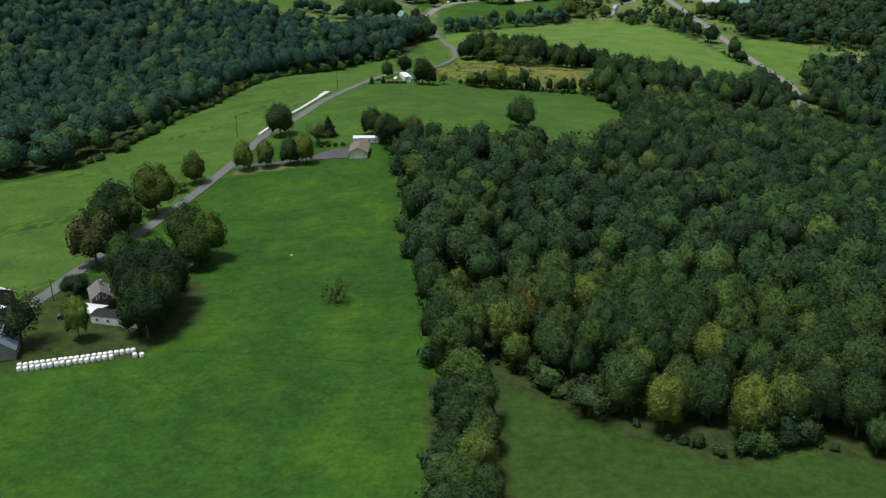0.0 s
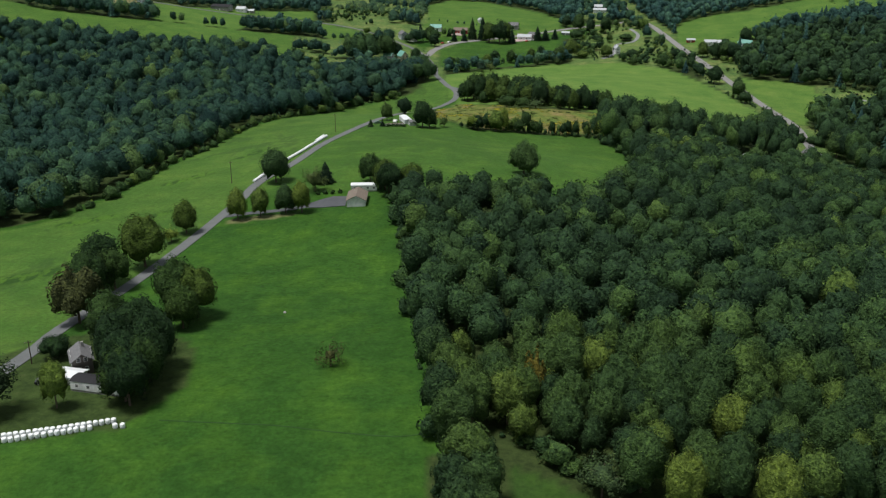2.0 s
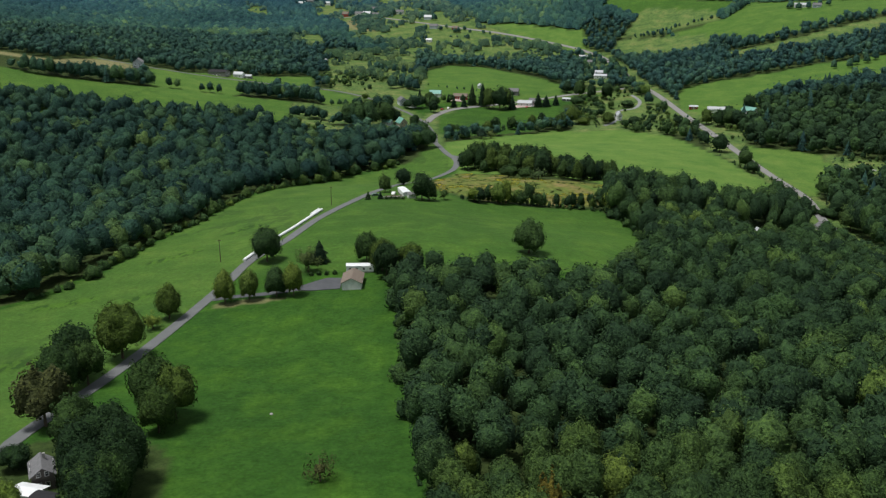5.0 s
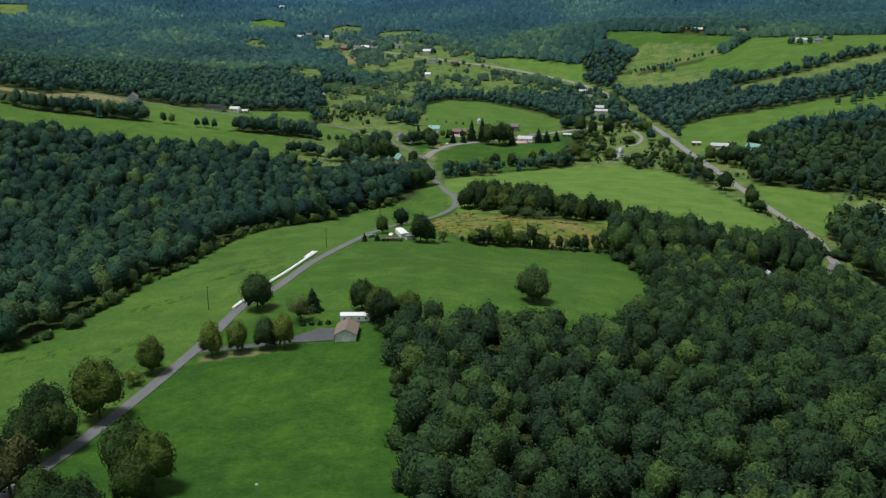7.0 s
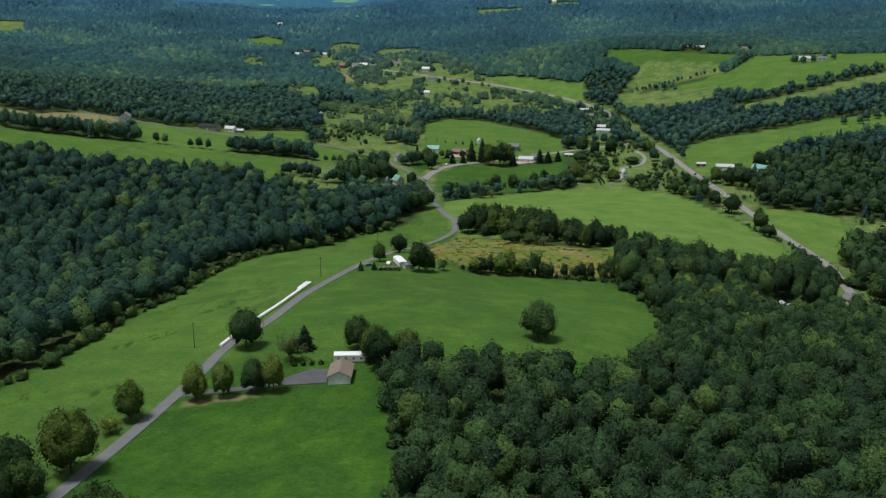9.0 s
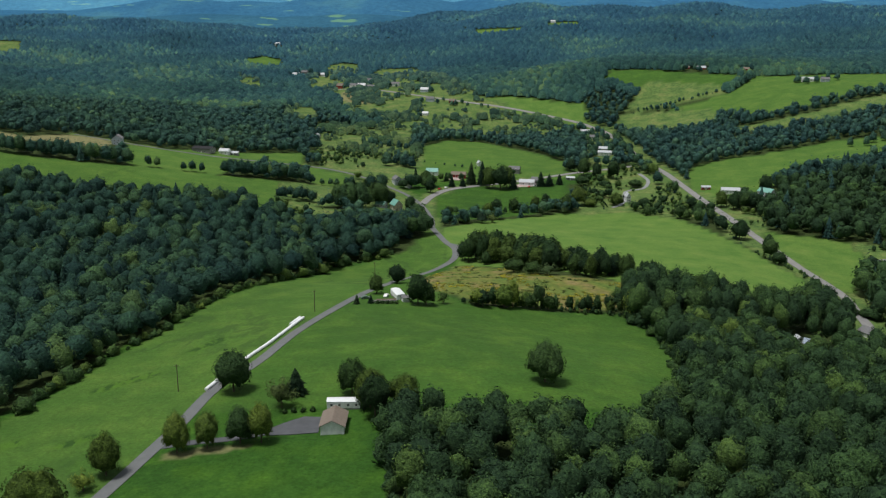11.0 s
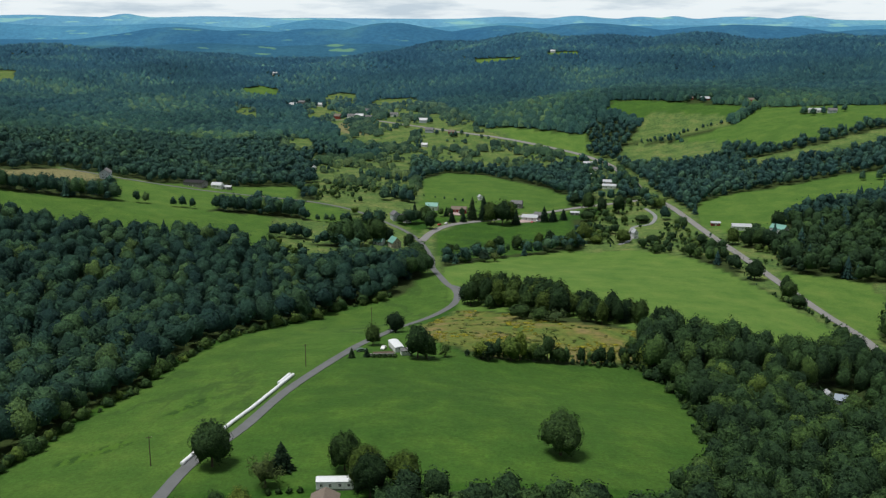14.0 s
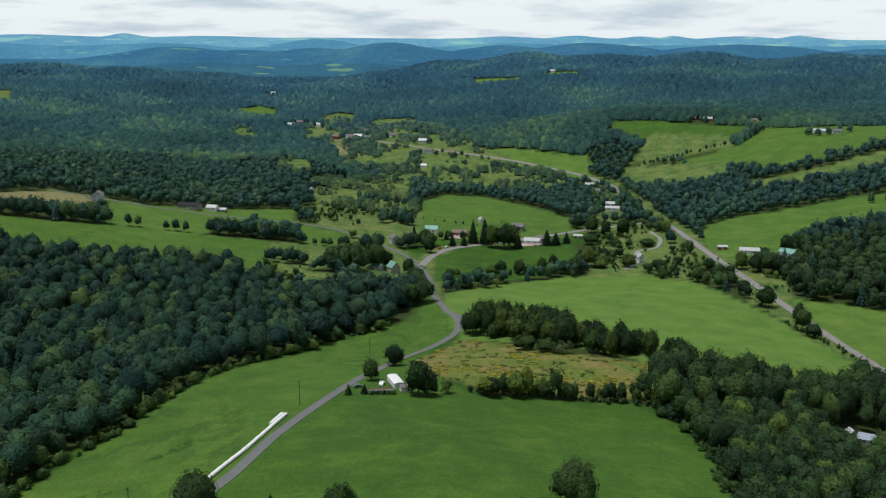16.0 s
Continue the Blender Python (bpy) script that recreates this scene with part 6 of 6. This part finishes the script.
# the farmstead beside the lane
house(-90.0, 231.5, 24, 4.8, 7.0, 3.9, 1.7, M_BROWN, R_GREY, "old brown-grey two-storey farmhouse among large trees", "farmhouse", windows=2, storeys=2, chimney=True)
mobile_home(-82.0, 219.8, -14, 4.2, 12.5, 2.7, M_WHITE, R_DARK, "white mobile home with a dark roof beneath large trees")
house(-90.0, 224.3, 76, 4.0, 6.0, 2.3, 0.5, M_WHITE, R_BRIGHT, "low white shed with a pale metal roof", "shed", "shed", windows=1, door=True)
house(-124, 233, 66, 9, 20, 2.8, 2.4, M_BROWN, R_BRIGHT, "long grey barn with a pale metal roof", "barn", "barn", windows=0, door=False)
house(-117, 222, 66, 6, 13, 2.8, 1.2, M_BROWN, R_BRIGHT, "open-sided barn annexe with a pale metal roof", "barn", "barn", windows=0, door=False)
house(-103.5, 203.5, 14, 6.0, 8.5, 2.8, 2.2, M_GREY, R_STEEL, "weathered grey shed with a blue-grey metal roof", "shed", "shed", windows=0, door=False)
P_DARK = plain("dark_car_paint", (0.03, 0.03, 0.035), 0.25, 0.5, wear=0.1)
car(-96, 223, 12, P_DARK, "dark parked car on the farmyard grass")


def wrapped_bale():
    """A round hay bale in white film: a drum with soft shoulders and a slight sag."""
    bm = bmesh.new()
    rings = [(0.0, 0.30), (0.02, 0.50), (0.10, 0.60), (0.35, 0.635), (0.62, 0.64), (0.92, 0.625), (1.14, 0.60), (1.22, 0.52), (1.24, 0.30)]
    vs = [[bm.verts.new((r * 0.90 * math.cos(a), r * 0.90 * math.sin(a), z * 0.93)) for a in [k * math.pi / 9 for k in range(18)]] for z, r in rings]
    for p, q in zip(vs, vs[1:]):
        for k in range(18):
            bm.faces.new([p[k], p[(k + 1) % 18], q[(k + 1) % 18], q[k]])
    bm.faces.new(vs[0][::-1]); bm.faces.new(vs[-1])
    me = bpy.data.meshes.new("wrapped_bale")
    bm.to_mesh(me); bm.free()
    me.polygons.foreach_set("use_smooth", np.full(len(me.polygons), True))
    me.materials.append(M_WRAP)
    return me


BALE = wrapped_bale()


def bale(x, y, tilt=0.0, turn=0.0, lift=0.0):
    ob = new("wrapped_bale", BALE)
    ob.matrix_basis = pose(x, y, at_ground(x, y) - 0.03 + lift, tilt, 0, turn)
    return tagged(ob, "white plastic-wrapped round hay bale standing on grass", "hay bale", "row of wrapped bales")


for k in range(16):
    bale(-96.6 + k * 1.245 + rng.normal(0, 0.05), 194.6 + k * 0.42 + rng.normal(0, 0.08), rng.normal(0, 2), rng.uniform(0, 360))
for k in range(21):
    bale(-97.2 + k * 1.175 + rng.normal(0, 0.06), 196.3 + k * 0.385 + rng.normal(0, 0.10), rng.normal(0, 2), rng.uniform(0, 360))
bale(-72.6, 201.7, 0, 20)
bale(-71.0, 201.8, 0, 70)

# the long row of bales wrapped end to end beside the lane
TUBE = bpy.data.meshes.new("bale")
bm = bmesh.new()
rings = [(-0.64, 0.50), (-0.62, 0.60), (-0.45, 0.64), (0.0, 0.655), (0.45, 0.64), (0.62, 0.60), (0.64, 0.50)]
vs = [[bm.verts.new((r * math.cos(a), s, r * math.sin(a) * 0.96 + 0.60)) for a in [k * math.pi / 7 for k in range(14)]] for s, r in rings]
for p, q in zip(vs, vs[1:]):
    for k in range(14):
        bm.faces.new([p[k], q[k], q[(k + 1) % 14], p[(k + 1) % 14]])
bm.faces.new(vs[0]); bm.faces.new(vs[-1][::-1])
bmesh.ops.recalc_face_normals(bm, faces=bm.faces)
bm.to_mesh(TUBE); bm.free()
TUBE.polygons.foreach_set("use_smooth", np.full(len(TUBE.polygons), True))
TUBE.materials.append(M_WRAP)


def bale_row(line, label):
    pts = smooth_line(line, 1.27)
    root = new("bale_row")
    root.matrix_basis = pose(pts[0][0], pts[0][1], at_ground(*pts[0]))
    for (ax, ay), (bx, by) in zip(pts, pts[1:]):
        mx, my = (ax + bx) / 2, (ay + by) / 2
        ob = new("bale", TUBE)
        ob.parent = root
        za, zb = at_ground(ax, ay), at_ground(bx, by)
        run = math.hypot(bx - ax, by - ay)
        ob.matrix_basis = pose(mx - pts[0][0] + rng.normal(0, 0.04), my - pts[0][1], at_ground(mx, my) - at_ground(*pts[0]) - 0.04, math.degrees(math.atan2(zb - za, run)), 0, math.degrees(math.atan2(-(bx - ax), by - ay)))
    return tagged(root, label, "hay bales")


bale_row([(-79.5, 404.5), (-76.5, 417), (-71.5, 437), (-66.5, 457), (-60.0, 494)], "long row of hay bales wrapped end to end in white plastic")
bale_row([(-63.5, 482), (-61.5, 495)], "short second row of white wrapped hay bales")

# the white mobile home by the lane's bend
mobile_home(-22.6, 537, 108, 4.0, 11.0, 2.7, M_WHITE, R_BRIGHT, "white mobile home with a pale roof beside the lane")
bm = bmesh.new()
for k in range(9):
    box(bm, -6.0 + k * 1.35, -0.2, -0.4, -4.72 + k * 1.35, 0.2, 1.0 + 0.06 * (k % 2), 0.03)
wall_ob = part("yard_wall", bm, M_CONCRETE, None)
wall_ob.matrix_basis = pose(-28.5, 524.5, at_ground(-28.5, 524.5), 0, 0, 6)
tagged(wall_ob, "low grey wall beside the mobile home's yard", "wall")
P_WHITE = plain("white_car_paint", (0.7, 0.7, 0.7), 0.25, 0.5, wear=0.08)
car(-28, 537.5, 80, P_WHITE, "white car parked in the yard")
P_GREEN = plain("dull_green_car_paint", (0.10, 0.16, 0.12), 0.35, 0.5, wear=0.15)
car(-37, 532.5, 20, P_GREEN, "dull green car parked beside the lane")
house(-18.6, 528.5, 108, 3.0, 3.6, 2.2, 0.7, M_WHITE, R_GREY, "small white porch at the mobile home's end", "shed", "shed", windows=1)
bm = bmesh.new()
for k in range(8):
    box(bm, -4.4 + k * 1.1, -1.4, -0.4, -3.33 + k * 1.1, 1.4, 0.55, 0.015)
deck = part("deck", bm, M_POLE, None)
deck.matrix_basis = pose(-27.5, 528.5, at_ground(-27.5, 528.5), 0, 0, 6)
tagged(deck, "low weathered grey plank deck in the yard", "deck")
for k in range(5):
    v, f, nn = leafy(810 + k, 160, 0.17, 8, height=1.5, width=2.6, low=0.0)
    ob = mesh_object("shrub", v, f, M_SHRUB, True, normals=nn)
    ob.matrix_basis = pose(-31 + k * 2.1, 521.3 + k * 0.3, at_ground(-31 + k * 2.1, 521.5) - 0.05)
    tagged(ob, "low dark shrub in front of the yard wall", "shrub", "shrubs by the yard")

# cottages in the right-hand wood
house(166, 529, 60, 5, 7, 2.6, 1.6, M_BLUE, R_STEEL, "small pale cottage in a clearing of the wood", windows=2)
house(162, 536, 10, 2.6, 3.2, 2.2, 1.0, M_WHITE, R_METAL, "small white shed in a clearing of the wood", "shed", "shed", windows=1)
house(209, 566, 20, 7, 10, 2.8, 2.0, M_WHITE, R_GREY, "white cottage beside the highway", windows=2)

# village and farms of the valley
PAINTS = {"M_WHITE": M_WHITE, "M_GREY": M_GREY, "M_TAN": M_TAN, "M_RED": M_RED, "M_BLUE": M_BLUE, "R_BROWN": R_BROWN, "R_GREY": R_GREY, "R_DARK": R_DARK, "R_METAL": R_METAL, "R_GREEN": R_GREEN}
for hx, hy, turn, w, l, eave, rise, wall, roof, storeys, text in HOUSES:
    house(hx, hy, turn, w, l, eave, rise, PAINTS[wall], PAINTS[roof], text, windows=2 if hy < 1500 else 0, storeys=storeys, door=hy < 1500)

x, y = [], []
for hx, hy, *_ in HOUSES:
    if hy > 1100:
        for k in range(5):
            ang = rng.uniform(0, 2 * math.pi)
            x.append(hx + math.cos(ang) * rng.uniform(11, 17)); y.append(hy + math.sin(ang) * rng.uniform(11, 22) - (7 if k < 1 else 0))
x, y = np.array(x), np.array(y)
m = (away(HIGHWAY_LINE[::2], x, y) > 7) & (away(LANE_LINE[::2], x, y) > 6)
h = rng.uniform(5, 12, int(m.sum()))
tagged(grown("garden_trees", x[m], y[m], HEDGE_TREES, h, h * rng.uniform(0.7, 1.1, len(h)), M_VALLEY_LEAF, "dark garden trees round the valley's houses", rng.uniform(0, 0.8, len(h)), haze=np.clip((y[m] - 1150) / 1800, 0, 1)), category="garden trees")
P_RED = plain("red_car_paint", (0.35, 0.03, 0.03), 0.25, 0.5, wear=0.08)
for hx, hy, turn, paint, text in ((-4, 972, 60, P_RED, "red car parked beside the village street"), (2, 979, 60, P_WHITE, "white car parked beside the village street"), (84, 1003, 20, P_WHITE, "white car parked in the gravel yard"),
                                  (78, 999, 70, P_RED, "red car parked in the gravel yard"), (176, 1180, 10, P_WHITE, "white car parked beside the highway houses"), (165, 1172, 80, P_DARK, "dark car parked beside the highway houses"), (92, 1020, 0, P_DARK, "dark car parked beside the village green")):
    car(hx, hy, turn, paint, text)

# the brook in the valley
M_WATER = plain("pale_shallow_brook", (0.30, 0.31, 0.31), 0.25, 0.5, wear=0.3, scale=0.5)
tagged(ribbon("water", smooth_line([(140, 915), (151, 929), (163, 976), (179, 984), (190, 1014), (188, 1048)], 5), 3.4, M_WATER, 0.22, 2), "pale shallow brook winding among bushes", "brook", kind="structure")
tagged(ribbon("water", smooth_line([(266, 704), (272, 712), (284, 726), (302, 722)], 4), 3.0, M_WATER, 0.22, 2), "pale brook beside the field", "brook", kind="structure")


# small things in the near meadow
M_RANK = plain("rank_dark_grass", (0.032, 0.076, 0.020), 0.95, 0.1, wear=0.35, scale=1.0)
tagged(ribbon("track", smooth_line([(-64, 205), (-38, 202), (-30, 200), (-21, 198), (-11, 196.5), (-6, 197.5)], 3), 0.38, M_RANK, 0.07, 2), "faint dark track of rank grass across the meadow", "track", kind="structure")
bm = bmesh.new()
bmesh.ops.create_icosphere(bm, subdivisions=2, radius=0.45)
for v in bm.verts:
    v.co *= 1 + 0.25 * noise.noise(v.co * 2.1)
    v.co.z *= 0.6
stone = part("stone", bm, M_CONCRETE, None)
stone.matrix_basis = pose(-46, 268, at_ground(-46, 268) + 0.15)
tagged(stone, "pale stone lying in the hay meadow", "stone")
M_YARD = plain("pinkish_yard_gravel", (0.42, 0.33, 0.31), 0.95, 0.1, wear=0.35, scale=0.6)
tagged(slab("yard", [(66, 996), (84, 1004), (92, 1010), (88, 1022), (74, 1016), (66, 1006)], 0.3, M_YARD), "pinkish gravel yard in front of village houses", "yard", kind="structure")
tagged(slab("yard", [(4, 1018), (14, 1016), (18, 1026), (6, 1030)], 0.3, M_YARD), "pinkish gravel yard beside a reddish house", "yard", kind="structure")
tagged(slab("junction", [(3.5, 733), (7.5, 729), (10.5, 723.5), (10.5, 719), (7.5, 710), (5.5, 720)], 0.17, M_ASPHALT), "worn asphalt apron at the lane's bend", "road", kind="structure")


# ---- power poles ----
def power_pole(x, y, h, turn=0):
    ob = new("power_pole")
    ob.matrix_basis = pose(x, y, at_ground(x, y), 0, 0, turn)
    bm = bmesh.new()
    bmesh.ops.create_cone(bm, cap_ends=True, segments=10, radius1=0.17, radius2=0.11, depth=h + 0.6, matrix=Matrix.Translation((0, 0, (h - 0.6) / 2)))
    part("pole", bm, M_POLE, ob)
    bm = bmesh.new()
    box(bm, -0.9, 0.12, h - 0.75, 0.9, 0.24, h - 0.62, 0.01)
    arm = part("crossarm", bm, M_POLE, ob)
    for u in (-0.8, 0.8):
        bm = bmesh.new()
        bmesh.ops.create_cone(bm, cap_ends=True, segments=8, radius1=0.05, radius2=0.035, depth=0.18, matrix=Matrix.Translation((u, 0.18, h - 0.53)))
        part("insulator", bm, M_CONCRETE, arm)
    return tagged(ob, "weathered wooden power pole standing in grass", "power pole", "power poles")


# the first, shorter one stands for a lamp pole
for a, b, h in ((-103.5, 234, 6.5), (-89, 406, 9.5), (-57, 508, 9.5), (-40, 640, 9.0)):
    power_pole(a, b, h, 20)
